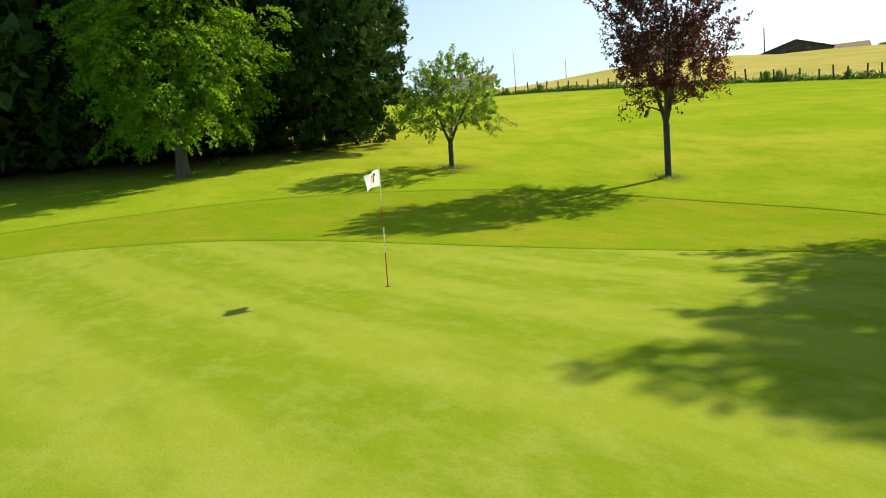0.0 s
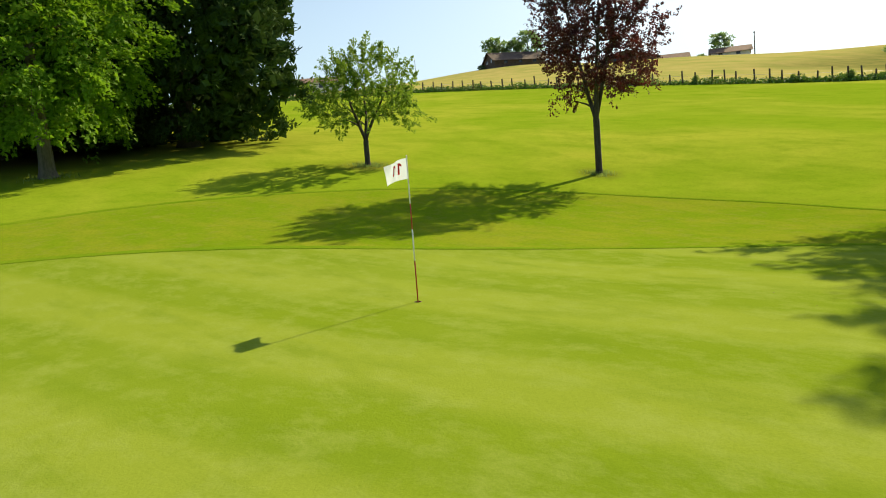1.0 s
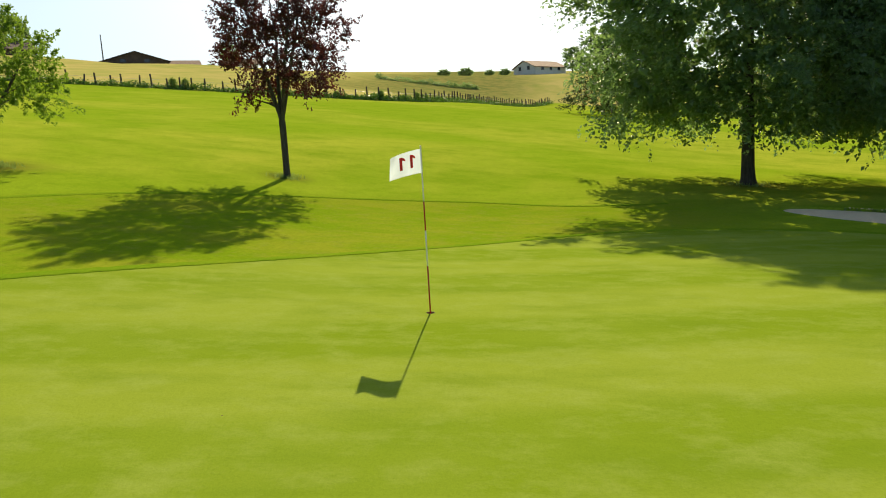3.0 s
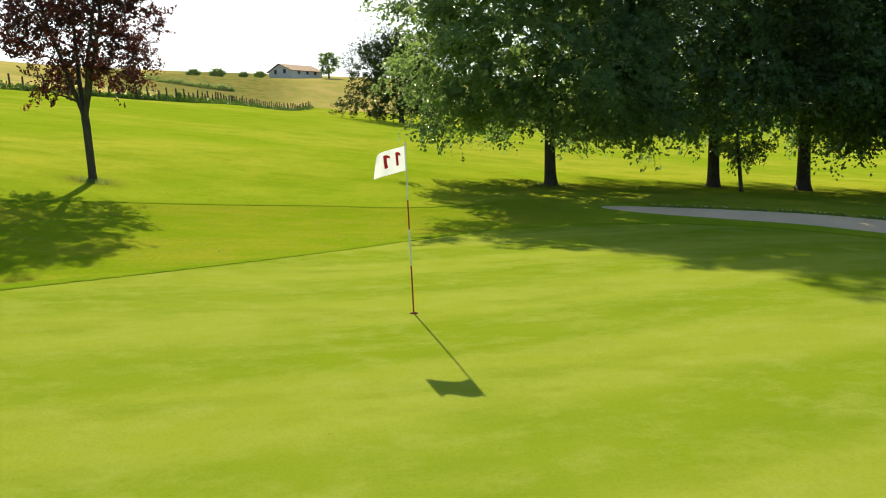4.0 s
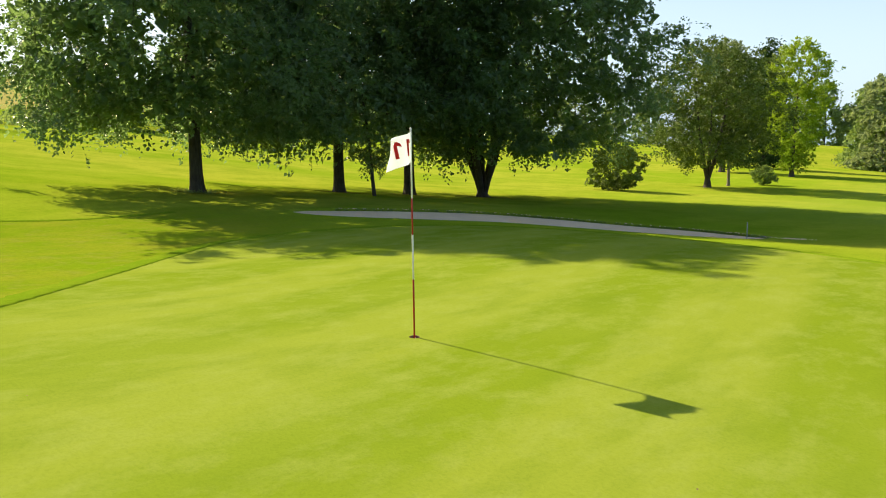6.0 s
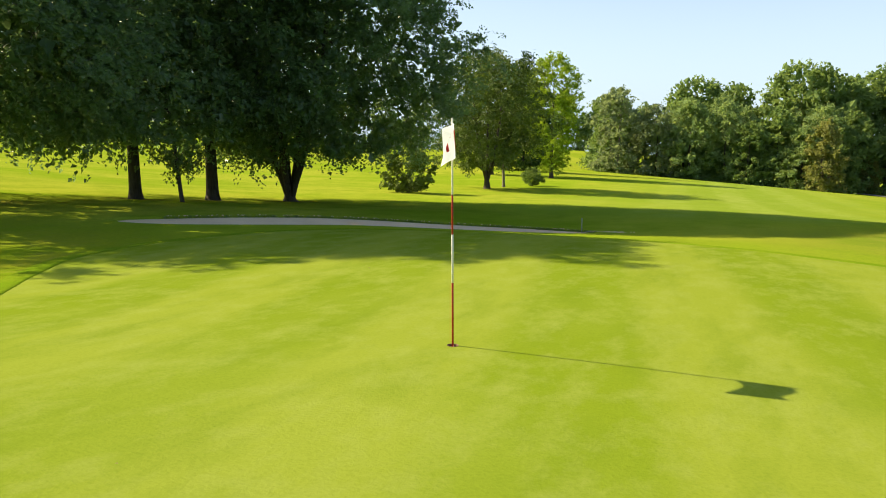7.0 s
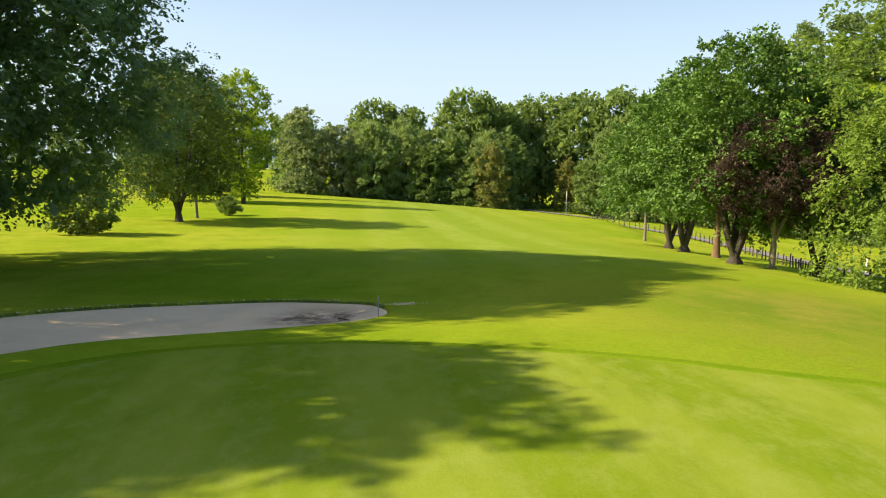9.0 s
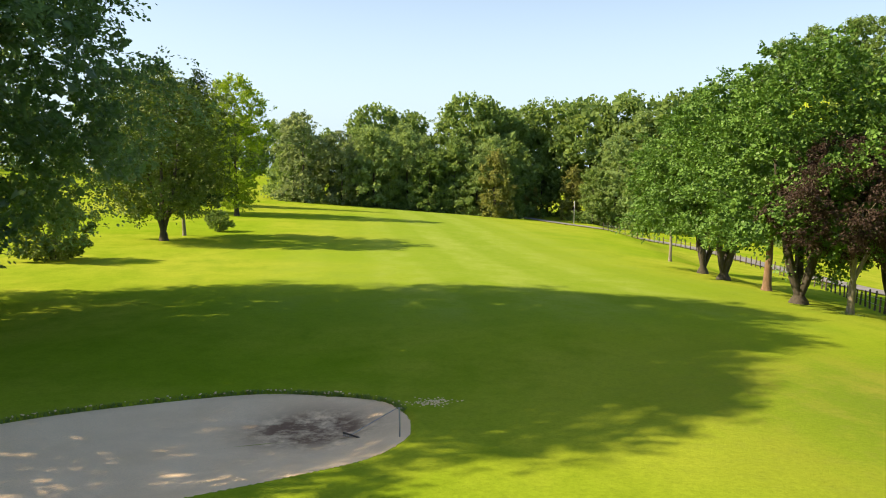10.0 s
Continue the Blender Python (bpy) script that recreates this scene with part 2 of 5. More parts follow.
def lawn_material():
    m, n, l, b = nodes_of("lawn_grass")
    p = position(n)
    wide = tex(n, l, 0.07, 5, 0.6, p, 0.5)
    mid = tex(n, l, 0.55, 6, 0.66, scaled(n, l, p, (1, 0.6, 1), 0.5))
    small = tex(n, l, 2.6, 4, 0.65, p)
    fine = tex(n, l, 11, 5, 0.8, p)
    c = mixc(n, l, ramp(n, l, wide, [(0.40, (0, 0, 0)), (0.60, (1, 1, 1))]), (0.207, 0.308, 0.016), (0.296, 0.352, 0.033))
    c = mixc(n, l, math_node(n, l, 'MULTIPLY', ramp(n, l, mid, [(0.46, (0, 0, 0)), (0.68, (1, 1, 1))]), 0.6), c, (0.140, 0.240, 0.008))
    # drier, shorter land round the green
    semi = mixc(n, l, ramp(n, l, mid, [(0.42, (0, 0, 0)), (0.62, (1, 1, 1))]), (0.150, 0.238, 0.009), (0.208, 0.254, 0.018))
    semi = mixc(n, l, math_node(n, l, 'MULTIPLY', ramp(n, l, small, [(0.52, (0, 0, 0)), (0.70, (1, 1, 1))]), 0.5), semi, (0.250, 0.280, 0.044))
    c = mixc(n, l, attr(n, "semi"), c, semi)
    fair = mixc(n, l, ramp(n, l, mid, [(0.4, (0, 0, 0)), (0.7, (1, 1, 1))]), (0.210, 0.305, 0.033), (0.266, 0.345, 0.065))
    band = n.new("ShaderNodeTexWave")       # mowing stripes down the fairway
    band.inputs["Scale"].default_value, band.inputs["Distortion"].default_value, band.inputs["Detail Scale"].default_value = 0.05, 1.2, 0.3
    l.new(scaled(n, l, p, (1, 1, 1), -0.07), band.inputs["Vector"])
    fair = mixc(n, l, math_node(n, l, 'MULTIPLY', ramp(n, l, band.outputs["Fac"], [(0.3, (0, 0, 0)), (0.7, (1, 1, 1))]), 0.5), fair, (0.173, 0.270, 0.020))
    c = mixc(n, l, attr(n, "fairway"), c, fair)
    c = mixc(n, l, math_node(n, l, 'MULTIPLY', ramp(n, l, small, [(0.48, (0, 0, 0)), (0.70, (1, 1, 1))]), 0.35), c, mixc(n, l, 0.4, c, (0.044, 0.101, 0.005)))
    c = mixc(n, l, math_node(n, l, 'MULTIPLY', ramp(n, l, fine, [(0.42, (0, 0, 0)), (0.70, (1, 1, 1))]), 0.5), c, mixc(n, l, 0.55, c, (0.040, 0.086, 0.004)))
    hay = mixc(n, l, ramp(n, l, tex(n, l, 0.12, 6, 0.65, p), [(0.35, (0, 0, 0)), (0.7, (1, 1, 1))]), (0.400, 0.345, 0.120), (0.253, 0.285, 0.069))
    scrub = mixc(n, l, ramp(n, l, mid, [(0.4, (0, 0, 0)), (0.6, (1, 1, 1))]), (0.088, 0.127, 0.032), (0.220, 0.200, 0.060))
    c = mixc(n, l, attr(n, "hay"), c, hay)
    c = mixc(n, l, attr(n, "scrub"), c, scrub)
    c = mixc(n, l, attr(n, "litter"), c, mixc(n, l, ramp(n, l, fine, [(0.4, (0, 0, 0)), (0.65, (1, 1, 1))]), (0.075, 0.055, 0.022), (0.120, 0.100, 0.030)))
    l.new(c, b.inputs["Base Color"])
    grass_sheen(b, 0.8)
    tuft = tex(n, l, 4.2, 6, 0.7, scaled(n, l, p, (1, 1.6, 1), 0.4))
    bump(n, l, b, math_node(n, l, 'ADD', math_node(n, l, 'MULTIPLY', fine, 0.35), tuft), 0.32, 0.08)
    return m


def edge_grass_material():
    m, n, l, b = nodes_of("fringe_grass")
    p = position(n)
    c = mixc(n, l, ramp(n, l, tex(n, l, 1.2, 4, 0.6, p), [(0.35, (0, 0, 0)), (0.7, (1, 1, 1))]), (0.124, 0.226, 0.009), (0.172, 0.254, 0.014))
    f = tex(n, l, 14, 4, 0.75, p)
    c = mixc(n, l, math_node(n, l, 'MULTIPLY', ramp(n, l, f, [(0.42, (0, 0, 0)), (0.75, (1, 1, 1))]), 0.40), c, (0.066, 0.116, 0.005))
    l.new(c, b.inputs["Base Color"])
    grass_sheen(b, 0.8)
    bump(n, l, b, f, 0.5, 0.03)
    return m


def sand_material():
    m, n, l, b = nodes_of("bunker_sand")
    p = position(n)
    mid = tex(n, l, 0.8, 5, 0.6, p)
    fine = tex(n, l, 40, 3, 0.7, p)
    c = mixc(n, l, ramp(n, l, mid, [(0.35, (0, 0, 0)), (0.7, (1, 1, 1))]), (0.76, 0.575, 0.350), (0.86, 0.665, 0.425))
    wet = math_node(n, l, 'MULTIPLY', attr(n, "damp"), ramp(n, l, tex(n, l, 1.7, 8, 0.75, p), [(0.36, (0, 0, 0)), (0.54, (1, 1, 1))]))
    c = mixc(n, l, wet, c, (0.175, 0.092, 0.045))
    c = mixc(n, l, math_node(n, l, 'MULTIPLY', ramp(n, l, fine, [(0.4, (0, 0, 0)), (0.7, (1, 1, 1))]), 0.25), c, (0.30, 0.27, 0.22))
    l.new(c, b.inputs["Base Color"])
    b.inputs["Roughness"].default_value = 0.95
    rake = n.new("ShaderNodeTexWave")
    rake.inputs["Scale"].default_value, rake.inputs["Distortion"].default_value = 4.0, 3.0
    l.new(scaled(n, l, p, (1, 1, 1), 0.5), rake.inputs["Vector"])
    bump(n, l, b, math_node(n, l, 'ADD', math_node(n, l, 'MULTIPLY', rake.outputs["Fac"], 0.5), fine), 0.35, 0.02)
    return m


def leaf_material(name, dark, light, back, gloss=0.42, through_amount=0.35, shine=0.2):
    m, n, l, b = nodes_of(name)
    g = n.new("ShaderNodeNewGeometry")
    c = mixc(n, l, ramp(n, l, g.outputs["Random Per Island"], [(0.0, (0.22, 0.22, 0.22)), (1.0, (0.78, 0.78, 0.78))]), dark, light)
    o = n.new("ShaderNodeObjectInfo")
    c = mixc(n, l, math_node(n, l, 'MULTIPLY', o.outputs["Random"], 0.25), c, dark)
    w = tex(n, l, 0.5, 2, 0.5, g.outputs["Position"])
    c = mixc(n, l, math_node(n, l, 'MULTIPLY', ramp(n, l, w, [(0.4, (0, 0, 0)), (0.65, (1, 1, 1))]), 0.4), c, light)
    l.new(c, b.inputs["Base Color"])
    b.inputs["Roughness"].default_value = gloss
    b.inputs["Specular IOR Level"].default_value = shine
    t = n.new("ShaderNodeBsdfTranslucent")
    l.new(mixc(n, l, 0.6, c, back), t.inputs["Color"])
    mx = n.new("ShaderNodeMixShader")
    mx.inputs[0].default_value = through_amount
    l.new(b.outputs[0], mx.inputs[1])
    l.new(t.outputs[0], mx.inputs[2])
    l.new(mx.outputs[0], n["Material Output"].inputs["Surface"])
    return m


def bark_material(name, dark, light, scale=6.0):
    m, n, l, b = nodes_of(name)
    tc = n.new("ShaderNodeTexCoord").outputs["Object"]
    v = scaled(n, l, tc, (1, 1, 0.22))
    f = tex(n, l, scale * 2, 6, 0.7, v)
    c = mixc(n, l, ramp(n, l, f, [(0.35, (0, 0, 0)), (0.68, (1, 1, 1))]), dark, light)
    c = mixc(n, l, math_node(n, l, 'MULTIPLY', ramp(n, l, tex(n, l, 1.1, 3, 0.5, tc), [(0.5, (0, 0, 0)), (0.75, (1, 1, 1))]), 0.4), c, (0.10, 0.11, 0.05))
    l.new(c, b.inputs["Base Color"])
    b.inputs["Roughness"].default_value = 0.9
    bump(n, l, b, f, 0.7, 0.03)
    return m


def plain(name, col, rough=0.6, spread=0.15, scale=3.0, metal=0.0, relief=0.15):
    m, n, l, b = nodes_of(name)
    tc = n.new("ShaderNodeTexCoord").outputs["Object"]
    f = tex(n, l, scale, 5, 0.65, tc)
    dark = tuple(v * (1 - spread * 2) for v in col)
    c = mixc(n, l, ramp(n, l, f, [(0.35, (0, 0, 0)), (0.65, (1, 1, 1))]), dark, col)
    l.new(c, b.inputs["Base Color"])
    b.inputs["Roughness"].default_value, b.inputs["Metallic"].default_value = rough, metal
    if relief:
        bump(n, l, b, tex(n, l, scale * 8, 4, 0.6, tc), relief, 0.01)
    return m


MAT = dict(
    green=green_material(), lawn=lawn_material(), fringe=edge_grass_material(), sand=sand_material(),
    oak_leaf=leaf_material("oak_leaves", (0.030, 0.066, 0.030), (0.080, 0.142, 0.060), (0.34, 0.54, 0.15), 0.32, 0.52, 0.6),
    maple_leaf=leaf_material("bright_oak_leaves", (0.036, 0.105, 0.008), (0.19, 0.35, 0.02), (0.27, 0.50, 0.02), 0.6, 0.36, 0.10),
    apple_leaf=leaf_material("apple_leaves", (0.065, 0.130, 0.018), (0.150, 0.255, 0.034), (0.34, 0.52, 0.05), 0.6, 0.44, 0.15),
    plum_leaf=leaf_material("purple_plum_leaves", (0.024, 0.011, 0.012), (0.07, 0.026, 0.026), (0.26, 0.045, 0.03), 0.5, 0.22, 0.3),
    plum_dull=leaf_material("brown_purple_leaves", (0.028, 0.020, 0.017), (0.080, 0.054, 0.041), (0.12, 0.064, 0.042), 0.6, 0.2, 0.2),
    mid_leaf=leaf_material("mid_green_leaves", (0.026, 0.056, 0.012), (0.195, 0.275, 0.048), (0.24, 0.33, 0.03), 0.6, 0.10, 0.2),
    syc_leaf=leaf_material("sycamore_leaves", (0.020, 0.066, 0.012), (0.172, 0.322, 0.054), (0.25, 0.43, 0.03), 0.5, 0.14, 0.25),
    ash_leaf=leaf_material("ash_leaves", (0.105, 0.185, 0.030), (0.245, 0.360, 0.062), (0.32, 0.46, 0.06), 0.6, 0.34, 0.12),
    lime_leaf=leaf_material("lime_green_leaves", (0.17, 0.27, 0.022), (0.31, 0.43, 0.04), (0.46, 0.62, 0.03), 0.6, 0.42, 0.08),
    wood_leaf=leaf_material("woodland_leaves", (0.135, 0.225, 0.088), (0.27, 0.37, 0.130), (0.36, 0.47, 0.10), 0.8, 0.45, 0.05),
    grey_leaf=leaf_material("grey_green_leaves", (0.150, 0.205, 0.105), (0.24, 0.30, 0.150), (0.34, 0.43, 0.13), 0.8, 0.45, 0.05),
    cypress_leaf=leaf_material("cypress_sprays", (0.018, 0.042, 0.013), (0.07, 0.128, 0.034), (0.08, 0.14, 0.03), 0.9, 0.12, 0.05),
    pine_leaf=leaf_material("pine_needles", (0.030, 0.050, 0.018), (0.060, 0.090, 0.030), (0.09, 0.13, 0.03), 0.6, 0.15),
    straw_leaf=leaf_material("yellowed_leaves", (0.15, 0.17, 0.05), (0.27, 0.29, 0.09), (0.36, 0.40, 0.07), 0.8, 0.38, 0.05),
    hedge_leaf=leaf_material("hedge_leaves", (0.104, 0.185, 0.060), (0.225, 0.32, 0.095), (0.31, 0.42, 0.07), 0.8, 0.42, 0.05),
    bark=bark_material("dark_bark", (0.032, 0.028, 0.022), (0.082, 0.072, 0.058)),
    grey_bark=bark_material("grey_bark", (0.070, 0.064, 0.048), (0.150, 0.138, 0.105)),
    pale_bark=bark_material("pale_bark", (0.130, 0.115, 0.090), (0.270, 0.245, 0.200)),
    red_bark=bark_material("ruddy_bark", (0.120, 0.072, 0.042), (0.230, 0.150, 0.095)),
    post=plain("weathered_post_wood", (0.10, 0.08, 0.06), 0.9, 0.25, 9),
    white=plain("white_paint", (0.80, 0.80, 0.78), 0.35, 0.04, 12, 0, 0.03),
    red=plain("red_paint", (0.42, 0.018, 0.014), 0.35, 0.08, 12, 0, 0.03),
    cloth=plain("white_flag_cloth", (0.70, 0.78, 0.88), 0.8, 0.03, 30, 0, 0.05),
    print_red=plain("red_print", (0.55, 0.03, 0.025), 0.7, 0.08, 20, 0, 0.0),
    cup=plain("white_cup_plastic", (0.75, 0.75, 0.73), 0.4, 0.05, 10, 0, 0.02),
    road=plain("worn_asphalt", (0.24, 0.235, 0.235), 0.85, 0.12, 0.6, 0, 0.2),
    render_wall=plain("white_render", (0.62, 0.61, 0.58), 0.85, 0.06, 0.8),
    brown_wall=plain("dark_timber_wall", (0.10, 0.065, 0.045), 0.85, 0.2, 0.8),
    roof=plain("brown_roof_tiles", (0.20, 0.115, 0.080), 0.85, 0.2, 1.5, 0, 0.4),
    dark_roof=plain("dark_brown_roof_tiles", (0.085, 0.055, 0.048), 0.85, 0.2, 1.5, 0, 0.4),
    pane=plain("dark_window_pane", (0.03, 0.035, 0.045), 0.15, 0.1, 2.0, 0, 0.0),
    metal=plain("grey_metal", (0.38, 0.39, 0.40), 0.45, 0.1, 6, 0.6, 0.05),
    stone=plain("grey_wall_stone", (0.22, 0.20, 0.17), 0.9, 0.2, 1.5, 0, 0.4),
)

# ---------------------------------------------------------------- ground, green, sand
def steps_of(stops):
    """Grid lines: from each stop to the next at that stop's step."""
    out = []
    for (a, s), (b, _) in zip(stops[:-1], stops[1:]):
        k = max(1, round((b - a) / s))
        out += list(np.linspace(a, b, k, endpoint=False))
    return np.array(out + [stops[-1][0]])


gx = steps_of([(-2200, 300), (-700, 80), (-300, 20), (-100, 4), (-40, 1.1), (6, 0.28), (21, 1.0), (60, 2.0), (110, 2.5), (260, 12), (500, 80), (1000, 300), (2500, 1)])
gy = steps_of([(-2200, 300), (-700, 80), (-300, 20), (-150, 3), (-60, 1.4), (-10, 0.28), (5, 0.8), (42, 1.8), (120, 4), (220, 14), (500, 80), (1000, 300), (2500, 1)])
GX, GY = np.meshgrid(gx, gy, indexing="ij")
fx, fy = GX.ravel(), GY.ravel()
near = (np.abs(fx - 13) < 9) & (np.abs(fy + 2.5) < 9)
gz = land(fx, fy)
dep, _ = hollow(fx[near], fy[near])
gz[near] -= np.where(dep > 0, dep + 0.10, 0)
on_green = (np.abs(fx - 4) < 14) & (np.abs(fy - 11) < 14)
dgreen = np.full(fx.shape, -50.0)
dgreen[on_green] = inside(GREEN, fx[on_green], fy[on_green])
gz -= 0.25 * sstep(0.3, 1.6, dgreen)
FIELD = np.concatenate([[(20, 150)], FENCE, [(174, -8), (168, -40), (160, -110)]])
past = np.where((fx > 30) & (fx + fy * 0.35 > 60), along(FIELD, fx, fy), -5.0)
semi = sstep(-1.0, 0.6, along(ROUGH_EDGE, fx, fy) * -1) * sstep(-9, 2, fx) * sstep(3, 8, fy) * (fx < 24)
semi = np.maximum(semi, 0.95 * np.exp(-((fx + 3.0) / 6.0) ** 2 - ((fy + 4.0) / 8.5) ** 2))
fairway = np.exp(-(((fx - 2) - (fy + 30) * -0.02) / 13) ** 2) * sstep(-12, -22, fy)
hay = sstep(0.5, 1.6, past)
scrub = hay * sstep(4, 24, fy) * sstep(66, 44, fy) * sstep(105, 135, fx) * 0.85
scrub = np.maximum(scrub, 0.38 * np.exp(-((fx + 3.0) / 4.5) ** 2 - ((fy + 5.0) / 6.0) ** 2))   # dry worn slope west of the bunker
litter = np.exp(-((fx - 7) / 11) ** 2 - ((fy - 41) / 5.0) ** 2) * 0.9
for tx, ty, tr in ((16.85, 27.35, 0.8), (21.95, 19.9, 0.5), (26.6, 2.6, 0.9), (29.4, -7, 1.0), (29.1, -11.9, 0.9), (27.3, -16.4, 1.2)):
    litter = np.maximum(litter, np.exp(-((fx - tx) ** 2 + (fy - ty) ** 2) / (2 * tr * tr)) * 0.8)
ni, nj = GX.shape
idx = np.arange(ni * nj).reshape(ni, nj)
quads = np.stack([idx[:-1, :-1], idx[1:, :-1], idx[1:, 1:], idx[:-1, 1:]], -1).reshape(-1, 4)
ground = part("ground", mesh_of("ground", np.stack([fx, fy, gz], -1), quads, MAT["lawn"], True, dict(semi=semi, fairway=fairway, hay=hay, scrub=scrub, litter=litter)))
tagged(ground, "bright yellow-green mown grass rolling up to a hay field", "ground", kind="structure")


FX, FY = 5.6, 12.12                        # the hole


def sheet_with_hole(outline, centre, hole, rings):
    """A sheet that fills an outline but for a round hole at the centre."""
    n = len(outline)
    d = outline - np.array(centre)
    rim = np.array(centre) + d / np.linalg.norm(d, axis=1, keepdims=True) * hole
    P = np.concatenate([rim + (outline - rim) * (k / rings) ** 1.3 for k in range(rings + 1)])
    i = np.arange(n)
    j = (i + 1) % n
    return P, np.concatenate([np.stack([k * n + i, (k + 1) * n + i, (k + 1) * n + j, k * n + j], -1) for k in range(rings)])


P, F = sheet_with_hole(GREEN, (FX, FY), 0.054, 60)
green = part("putting_green", mesh_of("putting_green", np.column_stack([P, land(P[:, 0], P[:, 1]) + 0.010]), F, MAT["green"]))
tagged(green, "closely mown light green putting green with faint stripes", "putting green", kind="structure")


def lip(name, line, closed, profile, label, side=1.0, mat="fringe"):
    """A low bank of longer grass along a line: profile rows of (offset outward, height)."""
    d = (np.roll(line, -1, 0) - np.roll(line, 1, 0)) if closed else np.gradient(line, axis=0)
    d /= np.linalg.norm(d, axis=1, keepdims=True)
    out = np.stack([-d[:, 1], d[:, 0]], -1) * side
    n = len(line)
    rag = 0.018 * np.sin(np.arange(n) * 1.7) + 0.014 * np.sin(np.arange(n) * 4.1)
    V = []
    for off, h in profile:
        q = line + out * (off + rag[:, None])
        V.append(np.column_stack([q, land(q[:, 0], q[:, 1]) + h * (1 + 6 * rag)]))
    V = np.concatenate(V)
    i = np.arange(n if closed else n - 1)
    j = (i + 1) % n
    Q = np.concatenate([np.stack([k * n + i, k * n + j, (k + 1) * n + j, (k + 1) * n + i], -1) for k in range(len(profile) - 1)])
    return tagged(part(name, mesh_of(name, V, Q, MAT[mat])), label, "grass edge", kind="structure")


lip("green_fringe", spline(GREEN[::4], 700, True), True, [(-0.01, -0.01), (0.004, 0.014), (0.06, 0.021), (0.30, 0.017), (0.55, -0.02)], "longer grass fringe round the putting green")
lip("rough_edge", spline(ROUGH_EDGE[::3], 400), False, [(-0.05, -0.01), (0.0, 0.018), (0.08, 0.022), (0.22, 0.012), (0.4, -0.02)], "step of longer rough grass above the collar")

lip("bunker_lip", spline(BUNKER[::3], 900, True), True, [(-0.08, -0.18), (-0.03, -0.04), (0.03, 0.012), (0.16, 0.010), (0.36, -0.03)], "uneven grass lip round the sand bunker", mat="lawn")

# sand: a shallow bowl whose far face turns up to the lip
k = 36
spine = spline([(8.9, -5.4), (11.0, -5.0), (13.6, -3.2), (15.8, -0.8), (17.6, 2.2)], len(BUNKER))
near_spine = np.array([spine[np.argmin(((spine - q) ** 2).sum(1))] for q in BUNKER])
V = []
for r in range(k + 1):
    V.append(BUNKER * 1.0 + (near_spine - BUNKER) * (r / k) + (BUNKER - near_spine) / np.linalg.norm(BUNKER - near_spine, axis=1, keepdims=True) * 0.10 * (1 - r / k))
V = np.concatenate(V)
dep, dd = hollow(V[:, 0], V[:, 1])
sz = land(V[:, 0], V[:, 1]) - np.where(dd > 0, dep, 0.09)
nb = len(BUNKER)
i = np.arange(nb)
Q = np.concatenate([np.stack([r * nb + i, r * nb + (i + 1) % nb, (r + 1) * nb + (i + 1) % nb, (r + 1) * nb + i], -1) for r in range(k)])
damp = np.exp(-((V[:, 0] - 9.8) / 1.05) ** 2 - ((V[:, 1] + 6.05) / 0.95) ** 2) * 2.0
bunker = part("sand_bunker", mesh_of("sand_bunker", np.column_stack([V, sz]), Q, MAT["sand"], True, dict(damp=np.minimum(damp, 1))))
tagged(bunker, "pale grey sand bunker with a damp brown patch beside the green", "bunker", kind="structure")


def ribbon(line, width, lift, rows=3):
    d = np.gradient(line, axis=0)
    d /= np.linalg.norm(d, axis=1, keepdims=True)
    o = np.stack([-d[:, 1], d[:, 0]], -1)
    n = len(line)
    V = np.concatenate([np.column_stack([q, land(q[:, 0], q[:, 1]) + lift]) for q in (line + o * width * s for s in np.linspace(-0.5, 0.5, rows))])
    i = np.arange(n - 1)
    return V, np.concatenate([np.stack([r * n + i, r * n + i + 1, (r + 1) * n + i + 1, (r + 1) * n + i], -1) for r in range(rows - 1)])


tagged(part("road", mesh_of("road", *ribbon(spline(ROAD[::4], 400), 3.6, 0.12, 5), MAT["road"])), "narrow grey asphalt lane below the lawn", "road", kind="structure")


# ---------------------------------------------------------------- trees
def tube(path, radii, sides):
    path = np.asarray(path, float)
    t = np.gradient(path, axis=0)
    t /= np.linalg.norm(t, axis=1, keepdims=True) + 1e-9
    ref = np.where(np.abs(t[:, 2:3]) > 0.9, np.array([[1.0, 0, 0]]), np.array([[0, 0, 1.0]]))
    u = np.cross(t, ref)
    u /= np.linalg.norm(u, axis=1, keepdims=True) + 1e-9
    v = np.cross(t, u)
    a = np.linspace(0, 2 * math.pi, sides, endpoint=False)
    ring = u[:, None] * np.cos(a)[None, :, None] + v[:, None] * np.sin(a)[None, :, None]
    V = (path[:, None] + ring * np.asarray(radii)[:, None, None]).reshape(-1, 3)
    n = len(path)
    i = np.arange(sides)
    j = (i + 1) % sides
    Q = np.concatenate([np.stack([k * sides + i, k * sides + j, (k + 1) * sides + j, (k + 1) * sides + i], -1) for k in range(n - 1)])
    return V, Q


def stack(parts):
    V, Q, o = [], [], 0
    for v, q in parts:
        V.append(v)
        Q.append(q + o)
        o += len(v)
    return np.concatenate(V), np.concatenate(Q)


